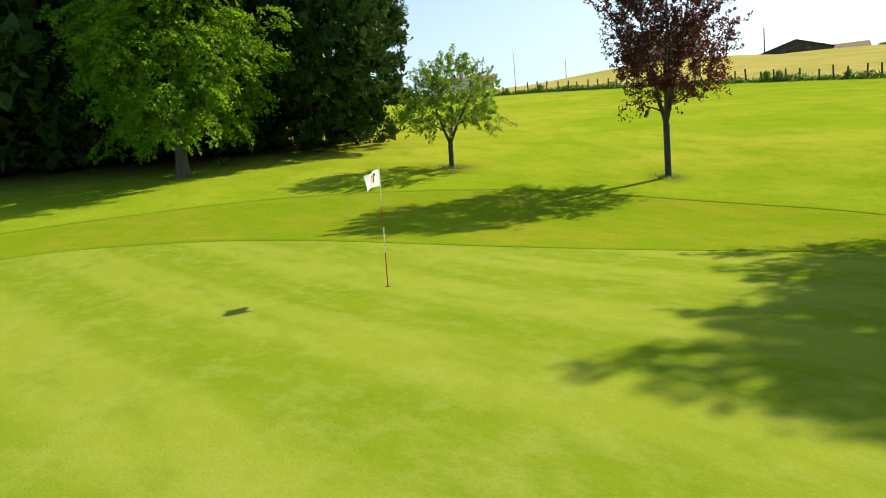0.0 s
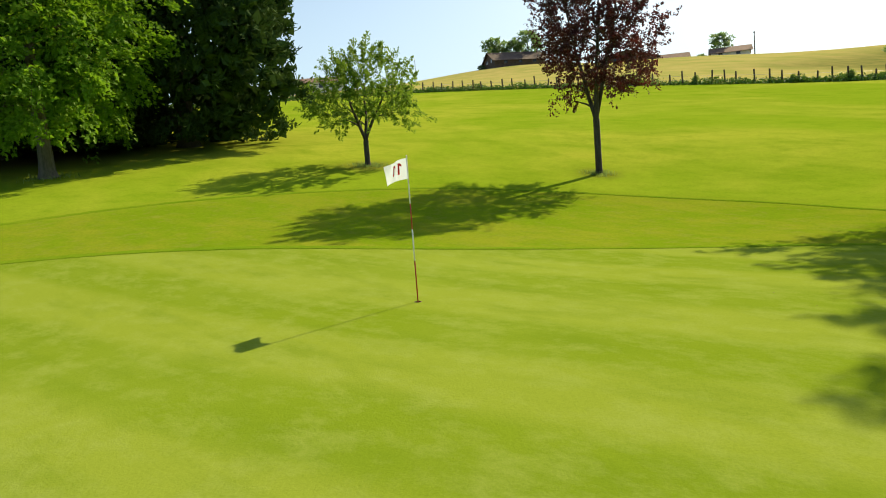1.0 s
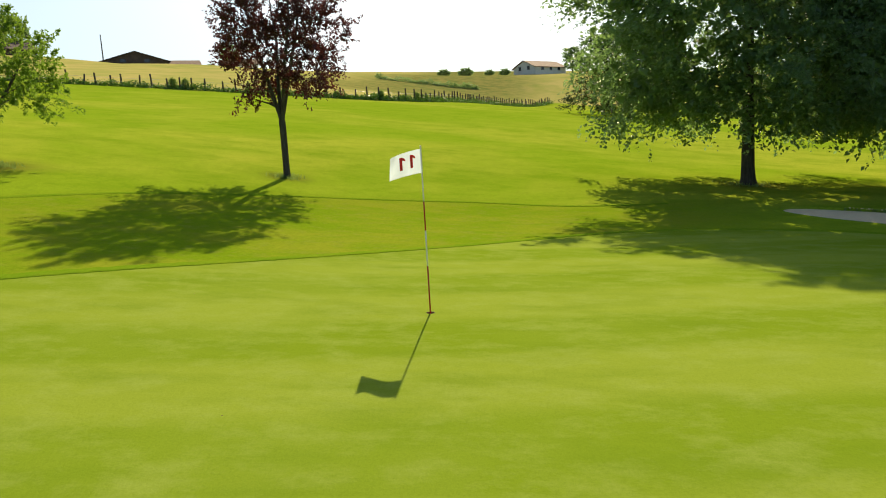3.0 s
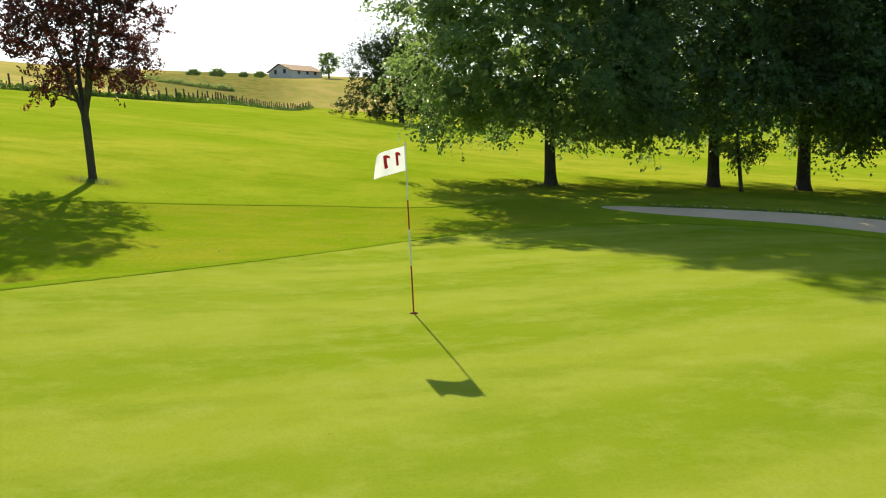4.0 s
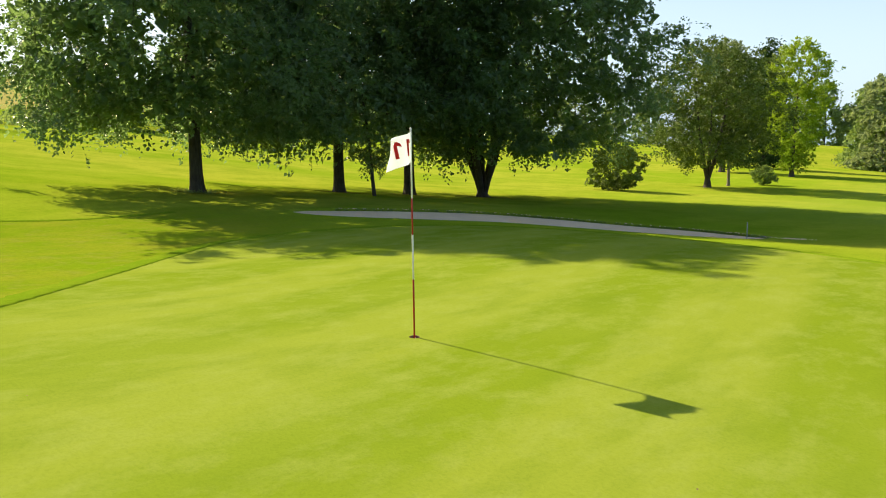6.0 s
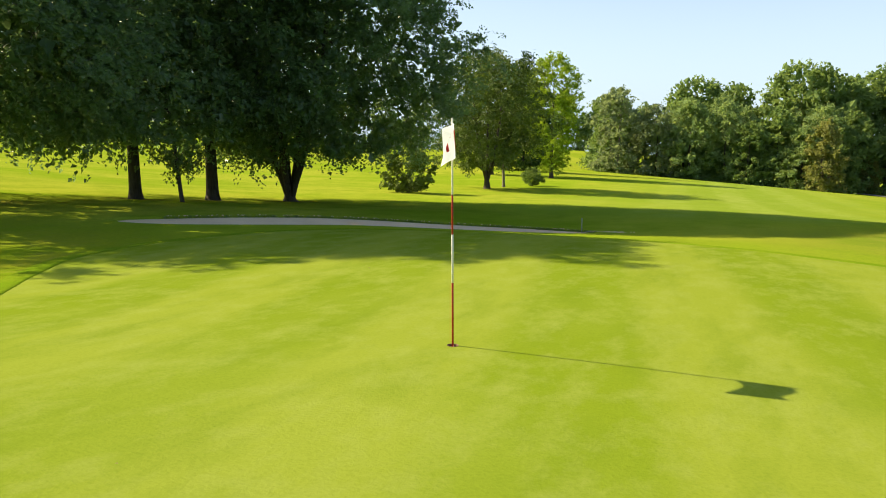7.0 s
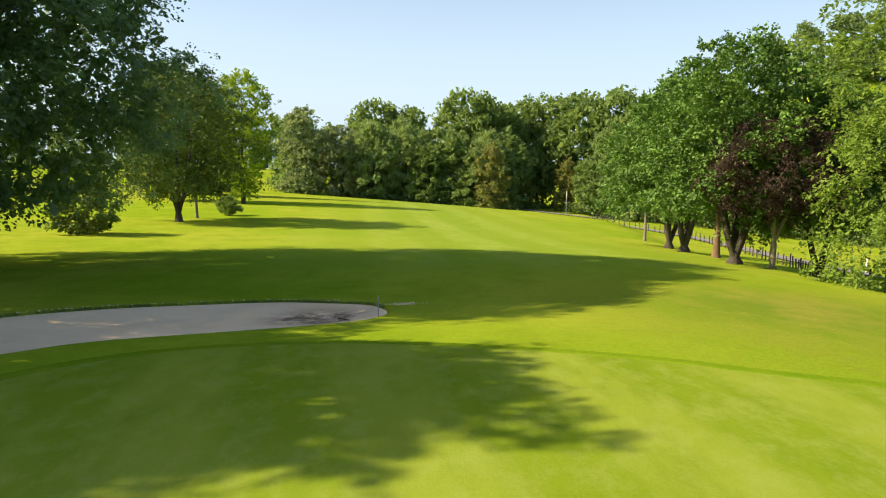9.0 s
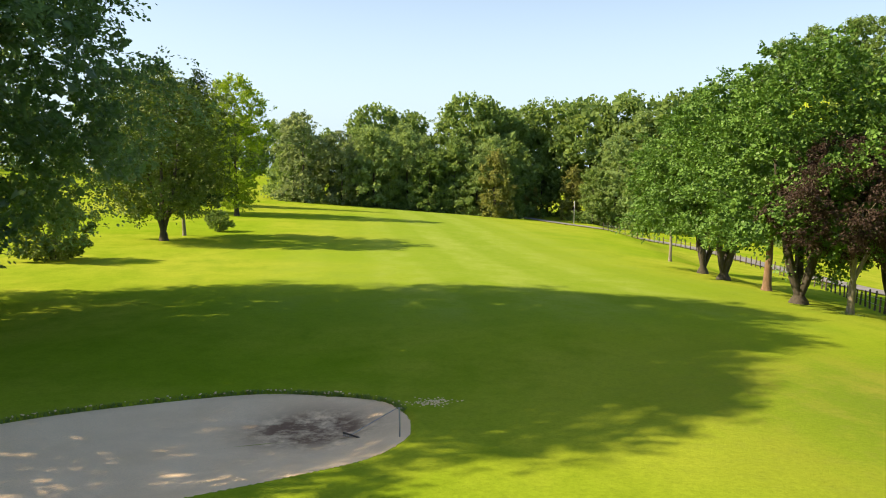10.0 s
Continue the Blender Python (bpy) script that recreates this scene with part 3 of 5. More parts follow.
def leaves(r, c, up, size, wide, tilt, axis=None):
    """Kite-shaped leaves with a fold at centres c; up: direction that the faces favour; axis: the way that they point."""
    n = len(c)
    nor = r.normal(size=(n, 3)) * tilt + up
    nor /= np.linalg.norm(nor, axis=1, keepdims=True) + 1e-9
    a = r.normal(size=(n, 3)) * (1.0 if axis is None else 0.45)
    if axis is not None:
        a += axis
    a -= nor * (a * nor).sum(1, keepdims=True)
    a /= np.linalg.norm(a, axis=1, keepdims=True) + 1e-9
    b = np.cross(nor, a)
    s = size * r.uniform(0.6, 1.35, (n, 1))
    V = np.stack([c - a * s * 0.5, c - a * s * 0.08 + b * s * wide * 0.5 + nor * s * 0.10, c + a * s * 0.5 - nor * s * 0.10, c - a * s * 0.08 - b * s * wide * 0.5 + nor * s * 0.10], 1).reshape(-1, 3)
    return V, np.arange(4 * n).reshape(n, 4)


def unit(v):
    return v / (np.linalg.norm(v, axis=1, keepdims=True) + 1e-9)


def spray_points(r, cl, hub, reach, count, size, sprays, fan, droop, lift, flat, upness):
    """Leaf places on flat fan-shaped sprays that leave each clump outward; also face and point directions."""
    n = len(cl)
    out = unit(cl - hub)
    ci = np.repeat(np.arange(n), sprays)
    S = len(ci)
    d = unit(r.normal(size=(S, 3)) * 0.62 + out[ci] * 0.85 + np.array([0, 0, lift])) * np.array([1, 1, flat])
    ln = reach * r.uniform(0.55, 1.45, S) * r.uniform(0.75, 1.2, n)[ci]
    base = cl[ci] + r.normal(size=(S, 3)) * reach * 0.28
    nrm = out[ci] * 0.55 + np.array([0, 0, upness]) + r.normal(size=(S, 3)) * 0.30
    nrm = unit(nrm - d * (nrm * d).sum(1, keepdims=True) / (d * d).sum(1, keepdims=True))
    lat = np.cross(unit(d), nrm)
    k = r.integers(0, S, count)
    u = r.uniform(0.02, 1, count) ** 0.75
    side = r.uniform(-1, 1, count)
    width = fan * ln[k] * (0.22 + 0.78 * np.sin(np.pi * np.clip(u * 0.85 + 0.08, 0, 1)))
    p = base[k] + d[k] * (ln[k] * u)[:, None] + lat[k] * (side * width)[:, None] + r.normal(size=(count, 3)) * size * 0.28
    p[:, 2] -= droop * ln[k] * (u * u + 0.35 * side * side)
    return p, nrm[k] * 1.2, d[k] * 0.8 + lat[k] * side[:, None] - np.array([0, 0, droop * 0.6])


def icosahedron():
    bm = bmesh.new()
    bmesh.ops.create_icosphere(bm, subdivisions=1, radius=1.0)
    V = np.array([v.co[:] for v in bm.verts])
    F = np.array([[v.index for v in f.verts] for f in bm.faces])
    bm.free()
    return V, F


ICO_V, ICO_F = icosahedron()


def crown_points(r, n, shape, c, rad, gap, skirt=None, shear=0.0):
    """Clump centres inside a crown: shape gives the width at each height."""
    out, depth = np.zeros((n, 3)), np.zeros(n)
    got = tries = 0
    while got < n and tries < n * 40:
        tries += 1
        h = r.uniform(-1, 1)
        if shape == "oval":
            w = math.sqrt(max(0, 1 - h * h))
        elif shape == "dome":       # widest low down
            w = math.sqrt(max(0, 1 - (max(h + 0.35, 0) / 1.35) ** 2)) * (1.0 if h > -0.75 else 0.80)
        elif shape == "taper":      # broad low boughs, narrow top
            w = 1 - (max(h + 0.7, 0) / 1.75) ** 1.5 if h > -0.7 else 0.9
        elif shape == "bell":
            w = 1 - (max(h + 0.6, 0) / 1.65) ** 2.4 if h > -0.8 else 0.85
        elif shape == "column":
            w = (1 - max(h, 0) ** 2.2) * (0.92 if h > -0.8 else 0.75)
        elif shape == "vase":
            w = 0.45 + 0.55 * min(1, (h + 1) / 0.9) if h < 0.2 else math.sqrt(max(0, 1 - ((h - 0.2) / 0.8) ** 2))
        else:                       # umbrella
            w = math.sqrt(max(0, 1 - h * h)) if h > -0.2 else 0.55
        a = r.uniform(0, 2 * math.pi)
        q = r.uniform(0.15, 1) ** 0.45
        lump = 1 + 0.16 * math.sin(3 * a + 5 * h + c[2]) + 0.12 * math.sin(5 * a - 7 * h) + 0.08 * math.sin(11 * a + 13 * h)
        p = np.array([c[0] + rad[0] * w * q * lump * math.cos(a), c[1] + rad[1] * w * q * lump * math.sin(a) + shear * h, c[2] + rad[2] * h])
        if skirt:                   # clear height at the trunk, how far the outer boughs hang, height kept clear on the west side
            rho = min(1.0, math.hypot(p[0] - c[0], p[1] - c[1]) / rad[0])
            west = max(0.0, math.cos(a - 2.7)) ** 4
            wavy = 0.16 * skirt[0] * rho * (math.sin(3 * a + c[1] * 2) + 0.8 * math.sin(7 * a + c[2]))
            if p[2] < max(skirt[0] - skirt[1] * rho ** 1.5, skirt[2] * west) + wavy:
                continue
        if got == 0 or ((out[:got] - p) ** 2).sum(1).min() > gap * gap:
            out[got], depth[got] = p, q * lump
            got += 1
    return out[:got], depth[:got]


def grow(seed, height, trunk_r, fork, shape, centre, rad, clumps, clump_r, count, size, wide=0.62, stems=1, lean=(0, 0), droop=0.0, tilt=0.7, sides=8, flat=0.7, gap=None, spread=0.25, upness=0.6, skirt=None, twigs=20, fuzz=0.5, core=0.0, core_to=0.85, shell=0.45, split=0.0, shear=0.0, sprays=0, fan=0.42, lift=0.1, limb_step=1, packed=10):
    """Trunk and crown meshes of one tree, standing at the origin."""
    r = np.random.default_rng(seed)
    wood, nodes = [], []
    for s in range(stems):
        a = 2 * math.pi * s / max(stems, 1) + r.uniform(0, 1)
        out = 0.0 if stems == 1 else spread
        top = height * (0.86 if stems == 1 else r.uniform(0.62, 0.8))
        k = 14
        tt = np.linspace(0, 1, k)
        wob = np.cumsum(r.normal(0, 0.012, (k, 2)), 0) * height * 0.5 * tt[:, None]
        path = np.stack([lean[0] * tt + out * math.cos(a) * (0.35 * min(1, stems - 1) + tt * height * 0.45) + wob[:, 0],
                         lean[1] * tt + out * math.sin(a) * (0.35 * min(1, stems - 1) + tt * height * 0.45) + wob[:, 1], tt * top - 0.15], -1)
        if split:                   # one bole up to the split, then limbs that part from it
            rise = np.maximum(path[:, 2] - split, 0)
            bow = rise * spread * 1.5 / (1 + 0.12 * rise)
            share = np.clip(rise / 1.5, 0, 1)
            path = np.stack([lean[0] * tt + bow * math.cos(a) + wob[:, 0] * share, lean[1] * tt + bow * math.sin(a) + wob[:, 1] * share, path[:, 2]], -1)
        rr = trunk_r * (1 - tt) ** 0.8 * (1 if stems == 1 else 0.72) + 0.02
        dense = np.interp(np.linspace(0, 1, 28), tt, np.arange(k))
        path = np.stack([np.interp(dense, np.arange(k), path[:, d]) for d in range(3)], -1)
        rr = np.interp(dense, np.arange(k), rr)
        foot = path[0] + (path[1] - path[0]) * np.array([[0.12], [0.3], [0.6]])
        path = np.concatenate([path[:1], foot, path[1:]])
        rr = np.concatenate([rr[:1], np.interp([0.12, 0.3, 0.6], [0, 1], rr[:2]), rr[1:]])
        rr = rr * (1 + 0.75 * np.exp(-(path[:, 2] + 0.15) / (0.9 * trunk_r)))
        if split:
            rr = np.where(path[:, 2] < split, trunk_r * (1 + 0.75 * np.exp(-(path[:, 2] + 0.15) / (0.9 * trunk_r))), np.minimum(rr, trunk_r * 0.7))
            if s:
                k0 = max(0, int(np.searchsorted(path[:, 2], split)) - 1)
                path, rr = path[k0:], np.minimum(rr[k0:], trunk_r * 0.62)
        wood.append(tube(path, rr, max(sides, 8)))
        for p, q in zip(path, rr):
            if p[2] > fork:
                nodes.append((p, q))
    cl, depth = crown_points(r, clumps, shape, centre, rad, gap or clump_r * 0.75, skirt, shear)
    axis = np.array([lean[0] * 0.7, lean[1] * 0.7])
    order = np.argsort(np.hypot(cl[:, 0] - axis[0], cl[:, 1] - axis[1]))
    NP = np.array([p for p, _ in nodes])
    NR = np.array([q for _, q in nodes])
    for ci in order[::limb_step]:
        p = cl[ci]
        d = NP - p
        dist = np.linalg.norm(d, axis=1) + np.maximum(d[:, 2] + 0.35 * np.hypot(d[:, 0], d[:, 1]), 0) * 1.6
        bidx = int(np.argmin(dist))
        q, br = NP[bidx], NR[bidx]
        length = np.linalg.norm(p - q)
        k = max(4, min(8, int(length / 0.7)))
        tt = np.linspace(0, 1, k)
        mid = (p + q) / 2 + np.array([0, 0, 0.18 * length]) + r.normal(0, 0.07 * length, 3)
        path = (1 - tt)[:, None] ** 2 * q + 2 * ((1 - tt) * tt)[:, None] * mid + (tt ** 2)[:, None] * p
        r0 = min(br * 0.62, 0.03 + 0.022 * length)
        rr = r0 * (1 - tt) + 0.010 * tt * min(1, height / 8)
        wood.append(tube(path, rr, 4))
        NP = np.concatenate([NP, path[1:]])
        NR = np.concatenate([NR, rr[1:]])
    WV, WQ = stack(wood)
    # foliage: fans of leaves on drooping sprays, or a loose ball of leaves to each clump
    hub = np.array([centre[0], centre[1], centre[2] - rad[2] * 0.35])
    if sprays:
        pts, ups, axes = spray_points(r, cl, hub, clump_r, count, size, sprays, fan, droop, lift, flat, upness)
    else:
        axes = None
        per = r.multinomial(count, r.dirichlet(np.full(len(cl), 6.0)))
        pts, ups = [], []
        for c, m in zip(cl, per):
            cr = clump_r * r.uniform(0.7, 1.25)
            out = c - np.array([centre[0], centre[1], centre[2] - rad[2] * 0.3])
            out /= np.linalg.norm(out) + 1e-6
            squash = np.array([1, 1, flat])
            # part of the leaves form the clump's dense skin
            ms = int(m * shell)
            v = r.normal(size=(ms, 3)) + out * 0.6
            v /= np.linalg.norm(v, axis=1, keepdims=True)
            lump = 1 + 0.16 * np.sin(v[:, 0] * 7 + c[0]) * np.sin(v[:, 1] * 6 + c[1]) + 0.10 * np.sin(v[:, 2] * 9 + c[2])
            pts.append(c + v * (cr * lump * r.uniform(0.70, 1.0, ms))[:, None] * squash)
            ups.append(v * 1.7 + np.array([0, 0, upness * 0.5]))
            # the rest sit along twigs that fan out of it
            m -= ms
            td = r.normal(size=(twigs, 3)) + out * 0.75 + np.array([0, 0, 0.2])
            td /= np.linalg.norm(td, axis=1, keepdims=True)
            td *= squash
            tl = cr * r.uniform(0.7, 1.5, twigs)
            k = r.integers(0, twigs, m)
            u = r.uniform(0.25, 1, m) ** 0.6
            v = td[k] * (u * tl[k])[:, None] + r.normal(size=(m, 3)) * (size * fuzz + 0.015 * cr)
            v[:, 2] -= droop * (u * tl[k]) ** 2 / max(cr, 0.1)
            pts.append(c + v)
            ups.append(td[k] * 0.45 + out * 0.35 + np.array([0, 0, upness]))
        pts, ups = np.concatenate(pts), np.concatenate(ups)
    keep = pts[:, 2] > 0.12
    LV, LQ = leaves(r, pts[keep], ups[keep], size, wide, tilt, None if axes is None else axes[keep])
    if not core:
        return (WV, WQ), (LV, LQ)
    # the packed inner foliage of each clump: broad leaves lying every way
    rel = (cl - np.array(centre)) / np.array(rad)
    inner = cl[(depth < core_to) & (rel[:, 2] > -0.95) & (rel[:, 2] < 0.95)]
    if not len(inner):
        return (WV, WQ), (LV, LQ)
    at = np.repeat(inner, packed, axis=0) + r.normal(size=(len(inner) * packed, 3)) * clump_r * 0.42 * np.array([1, 1, flat])
    IV, IQ = leaves(r, at[at[:, 2] > 0.2], np.zeros(3), clump_r * core, 0.75, 1.0)
    return (WV, WQ), (np.concatenate([LV, IV]), np.concatenate([LQ, IQ + len(LV)]))


def tree_mesh(name, bark, leaf, **kw):
    w, f = grow(**kw)
    return mesh_of(name + "_trunk", *w, bark, True), mesh_of(name + "_crown", *f, leaf, False)


def plant(name, meshes, x, y, label, category="tree", group="", rz=0.0, scale=1.0, trunk="trunk", sink=0.0):
    t = thing(name, (x, y, z_at(x, y) - sink), label, category, group, rz=rz)
    t.scale = (scale,) * 3
    part(trunk, meshes[0], t)
    part("crown", meshes[1], t)
    return t


# row of tall oaks beside the bunker
oak_a = tree_mesh("oak", MAT["bark"], MAT["oak_leaf"], seed=3, height=14.4, trunk_r=0.25, fork=3.2, shape="dome", centre=(0.4, 0.8, 8.2), rad=(6.4, 6.3, 6.0), clumps=900, clump_r=0.80, count=104000, size=0.15, wide=0.75, core=0.6, core_to=0.80, droop=0.42, skirt=(3.9, 3.5, 2.0), tilt=0.45, lean=(0.1, 0.3), gap=0.5, shear=1.3, limb_step=2, sprays=9, fan=0.36, lift=0.05, upness=0.8)
oak_b = tree_mesh("oak", MAT["bark"], MAT["oak_leaf"], seed=5, height=20.5, trunk_r=0.27, fork=3.6, shape="bell", centre=(0, 0, 11.6), rad=(7.8, 7.8, 9.4), clumps=1000, clump_r=0.88, count=66000, size=0.20, wide=0.78, core=0.6, core_to=0.62, limb_step=2, droop=0.42, skirt=(4.3, 2.7, 3.4), tilt=0.45, gap=0.66, sprays=8, fan=0.36, lift=0.05, upness=0.8)
ROW = "tall trees beside the bunker"
plant("oak_tree", oak_a, 26.6, 2.58, "tall dark-leaved oak with drooping lower branches", "tree", ROW)
plant("oak_tree", oak_b, 29.4, -7.0, "tall dark oak with a straight flared trunk", "tree", ROW, 20)
plant("oak_tree", oak_b, 29.1, -11.9, "slim straight oak between the other trees", "tree", ROW, -24, 1.14)
multi = tree_mesh("lime", MAT["bark"], MAT["oak_leaf"], seed=9, height=22, trunk_r=0.29, fork=1.9, shape="dome", centre=(-0.9, -1.5, 12.3), rad=(8.2, 8.7, 10.2), clumps=1200, clump_r=0.88, count=160000, size=0.15, wide=0.78, core=0.55, core_to=1.0, limb_step=2, stems=5, spread=0.33, droop=0.32, skirt=(3.7, 1.9, 1.2), tilt=0.45, split=0.3, gap=0.68, sprays=8, fan=0.42, upness=0.8)
plant("multi_stemmed_tree", multi, 27.35, -16.4, "large dark tree forking into several stems near the ground", "tree", ROW)
sapl = tree_mesh("young_tree", MAT["bark"], MAT["oak_leaf"], seed=12, height=7.6, trunk_r=0.075, fork=1.1, shape="oval", centre=(0.1, 0, 4.7), rad=(1.35, 1.35, 3.3), clumps=60, clump_r=0.55, count=11000, size=0.12, lean=(0.3, 0.4), droop=0.35, sprays=8, skirt=(1.6, 0.6, 0.4))
plant("young_tree", sapl, 25.86, -6.2, "thin leaning young tree in front of the oaks", "tree", ROW)

# slope to the north
maple = tree_mesh("bright_oak", MAT["grey_bark"], MAT["maple_leaf"], seed=21, height=12.5, trunk_r=0.26, fork=2.6, shape="dome", centre=(-0.2, 0.2, 7.8), rad=(4.05, 4.05, 6.2), clumps=330, clump_r=0.78, count=76000, size=0.165, wide=0.75, core=0.6, core_to=0.8, droop=0.50, skirt=(3.3, 2.5, 0.6), tilt=0.4, gap=0.6, sprays=9, fan=0.38, lift=0.12, upness=0.75)
plant("red_oak_tree", maple, 7.0, 34.3, "bright green broad oak in front of dark cypresses", rz=-60)
apple = tree_mesh("apple", MAT["bark"], MAT["apple_leaf"], seed=24, height=4.9, trunk_r=0.11, fork=1.3, shape="bell", centre=(0.1, -0.1, 3.15), rad=(1.85, 1.85, 1.5), clumps=100, clump_r=0.55, count=26000, size=0.085, stems=3, spread=0.3, flat=0.9, split=1.05, skirt=(2.3, 0.7, 0.3), sprays=6, fan=0.20, lift=0.35, upness=0.4, tilt=0.7)
plant("apple_tree", apple, 16.85, 27.35, "small light green apple tree with a forked trunk", rz=20)
plum = tree_mesh("plum", MAT["bark"], MAT["plum_leaf"], seed=27, height=9.6, trunk_r=0.125, fork=2.4, shape="oval", centre=(0, -0.2, 5.75), rad=(1.9, 2.15, 3.3), clumps=230, clump_r=0.52, count=48000, size=0.095, flat=1.0, stems=4, split=2.1, spread=0.24, skirt=(3.4, 0.9, 0.5), sprays=8, fan=0.24, lift=0.25, upness=0.4, tilt=0.8)
plant("purple_plum_tree", plum, 21.95, 19.85, "round purple-leaved plum tree on the grass slope")
cyp = tree_mesh("cypress", MAT["bark"], MAT["cypress_leaf"], seed=31, height=17, trunk_r=0.4, fork=1.0, shape="column", centre=(0, 0, 8.4), rad=(5.2, 5.2, 8.4), clumps=560, clump_r=0.76, count=13000, size=0.42, wide=0.45, flat=1.1, upness=0.3, gap=0.5, core=0.95, core_to=1.3, packed=10, limb_step=3, tilt=0.3, sprays=7, fan=0.3, lift=0.7)
cyp_fine = tree_mesh("cypress", MAT["bark"], MAT["cypress_leaf"], seed=32, height=17, trunk_r=0.4, fork=1.0, shape="column", centre=(0, 0, 8.4), rad=(5.7, 5.7, 8.4), clumps=900, clump_r=0.52, count=66000, size=0.30, wide=0.34, flat=1.1, upness=0.25, gap=0.46, core=0.95, core_to=1.3, packed=20, limb_step=3, tilt=0.25, sprays=8, fan=0.26, lift=0.7)
for x, y, s, a in ((15.5, 40.4, 1.12, 0), (7.4, 43.4, 1.12, 120), (-0.2, 44.0, 1.18, 230), (-6.2, 46.0, 1.15, 60), (-11.5, 49.5, 1.1, 10), (3.6, 48.5, 1.15, 160), (11.2, 46.5, 1.15, 300)):
    plant("cypress_tree", cyp_fine if x > 12 else cyp, x, y, "very dark dense cypress reaching down to the ground", "tree", "dark cypresses", a, s)

# trees along the lane
syc_a = tree_mesh("sycamore", MAT["bark"], MAT["syc_leaf"], seed=41, height=12.6, trunk_r=0.34, fork=1.4, shape="dome", centre=(0, 0, 7.6), rad=(5.2, 5.2, 5.6), clumps=430, clump_r=0.68, count=44000, size=0.185, wide=0.9, stems=3, spread=0.25, skirt=(4.6, 1.2, 2.4), core=0.46, tilt=0.45, gap=0.82, core_to=0.93, packed=11, split=0.45, sprays=9, fan=0.5, lift=0.25, upness=0.7, droop=0.22)
syc_b = tree_mesh("sycamore", MAT["bark"], MAT["syc_leaf"], seed=43, height=14, trunk_r=0.38, fork=1.5, shape="dome", centre=(0, 0, 8.2), rad=(5.2, 5.2, 6.0), clumps=430, clump_r=0.68, count=44000, size=0.185, wide=0.9, stems=3, spread=0.25, skirt=(4.6, 1.2, 2.4), core=0.46, tilt=0.45, gap=0.82, core_to=0.93, packed=11, split=0.4, sprays=9, fan=0.5, lift=0.25, upness=0.7, droop=0.22)
LANE = "trees along the lane"
plant("sycamore_tree", syc_a, -14.2, -43.9, "broad green sycamore with several stems", "tree", LANE, 0, 0.96)
plant("sycamore_tree", syc_b, -13.4, -38.6, "broad green sycamore forking low down", "tree", LANE, 90, 0.94)
plant("sycamore_tree", syc_b, -11.0, -25.0, "dense green sycamore with a stout forked trunk", "tree", LANE, 210, 0.87)
plant("sycamore_tree", syc_a, -16.0, -25.2, "dense green sycamore behind the purple tree", "tree", LANE, 40, 0.82)
ruddy = tree_mesh("ruddy", MAT["red_bark"], MAT["syc_leaf"], seed=47, height=8, trunk_r=0.24, fork=2.6, shape="oval", centre=(0, 0, 6.0), rad=(2.6, 2.6, 2.6), clumps=40, clump_r=0.9, count=11000, size=0.23, core=0.6, shell=0.6)
plant("slender_tree", ruddy, -12.95, -31.9, "tree with a bare ruddy trunk among sycamores", "tree", LANE)
slim = tree_mesh("slim", MAT["pale_bark"], MAT["syc_leaf"], seed=48, height=8, trunk_r=0.14, fork=2.6, shape="oval", centre=(0, 0, 6.0), rad=(2.4, 2.4, 2.6), clumps=60, clump_r=0.7, count=8000, size=0.21, core=0.6, sprays=6, fan=0.5)
plant("slender_tree", slim, -16.2, -56.0, "slim pale-trunked tree at the end of the row", "tree", LANE)
plum2 = tree_mesh("plum_b", MAT["pale_bark"], MAT["plum_dull"], seed=51, height=7.2, trunk_r=0.15, fork=1.9, shape="oval", centre=(0.3, 0, 4.9), rad=(3.1, 3.1, 2.2), clumps=170, clump_r=0.65, count=34000, size=0.115, stems=3, spread=0.2, skirt=(3.0, 0.9, 0.4), split=1.4, sprays=8, fan=0.28, lift=0.3, tilt=0.7, droop=0.15)
plant("purple_plum_tree", plum2, -11.4, -21.6, "purple-leaved plum tree with pale bark by the lane", "tree", LANE, 0, 1.04)
limey = tree_mesh("ash_tree", MAT["bark"], MAT["ash_leaf"], seed=55, height=14, trunk_r=0.24, fork=1.4, shape="dome", centre=(0, 0, 7.6), rad=(5.0, 5.0, 6.8), clumps=420, clump_r=0.72, count=46000, size=0.16, core=0.5, core_to=0.6, tilt=0.45, gap=0.55, sprays=8, fan=0.42, droop=0.4, upness=0.7)
plant("light_green_tree", limey, -14.9, -12.7, "light green leafy tree hanging over the lane fence", "tree", LANE, 0, 1.15)

# middle distance to the south
mid = tree_mesh("mid_tree", MAT["bark"], MAT["mid_leaf"], seed=61, height=12.5, trunk_r=0.3, fork=1.8, shape="oval", centre=(0, 0, 7.7), rad=(6.1, 6.1, 5.9), clumps=320, clump_r=0.85, count=42000, size=0.20, stems=3, spread=0.26, core=0.42, skirt=(2.5, 0.9, 0.4), core_to=1.0, packed=14, tilt=0.45, split=0.9, gap=0.95, sprays=10, fan=0.42, droop=0.2, upness=0.6)
plant("round_tree", mid, 29.1, -55.2, "round dark green tree with forked stems", rz=30, scale=1.05)
thin = tree_mesh("thin_tree", MAT["pale_bark"], MAT["mid_leaf"], seed=63, height=9, trunk_r=0.16, fork=3.0, shape="oval", centre=(0, 0, 6.2), rad=(2.6, 2.6, 3.0), clumps=36, clump_r=0.9, count=6000, size=0.32, core=0.6, shell=0.6)
plant("thin_tree", thin, 29.0, -60.7, "thin pale-trunked tree behind a round tree")
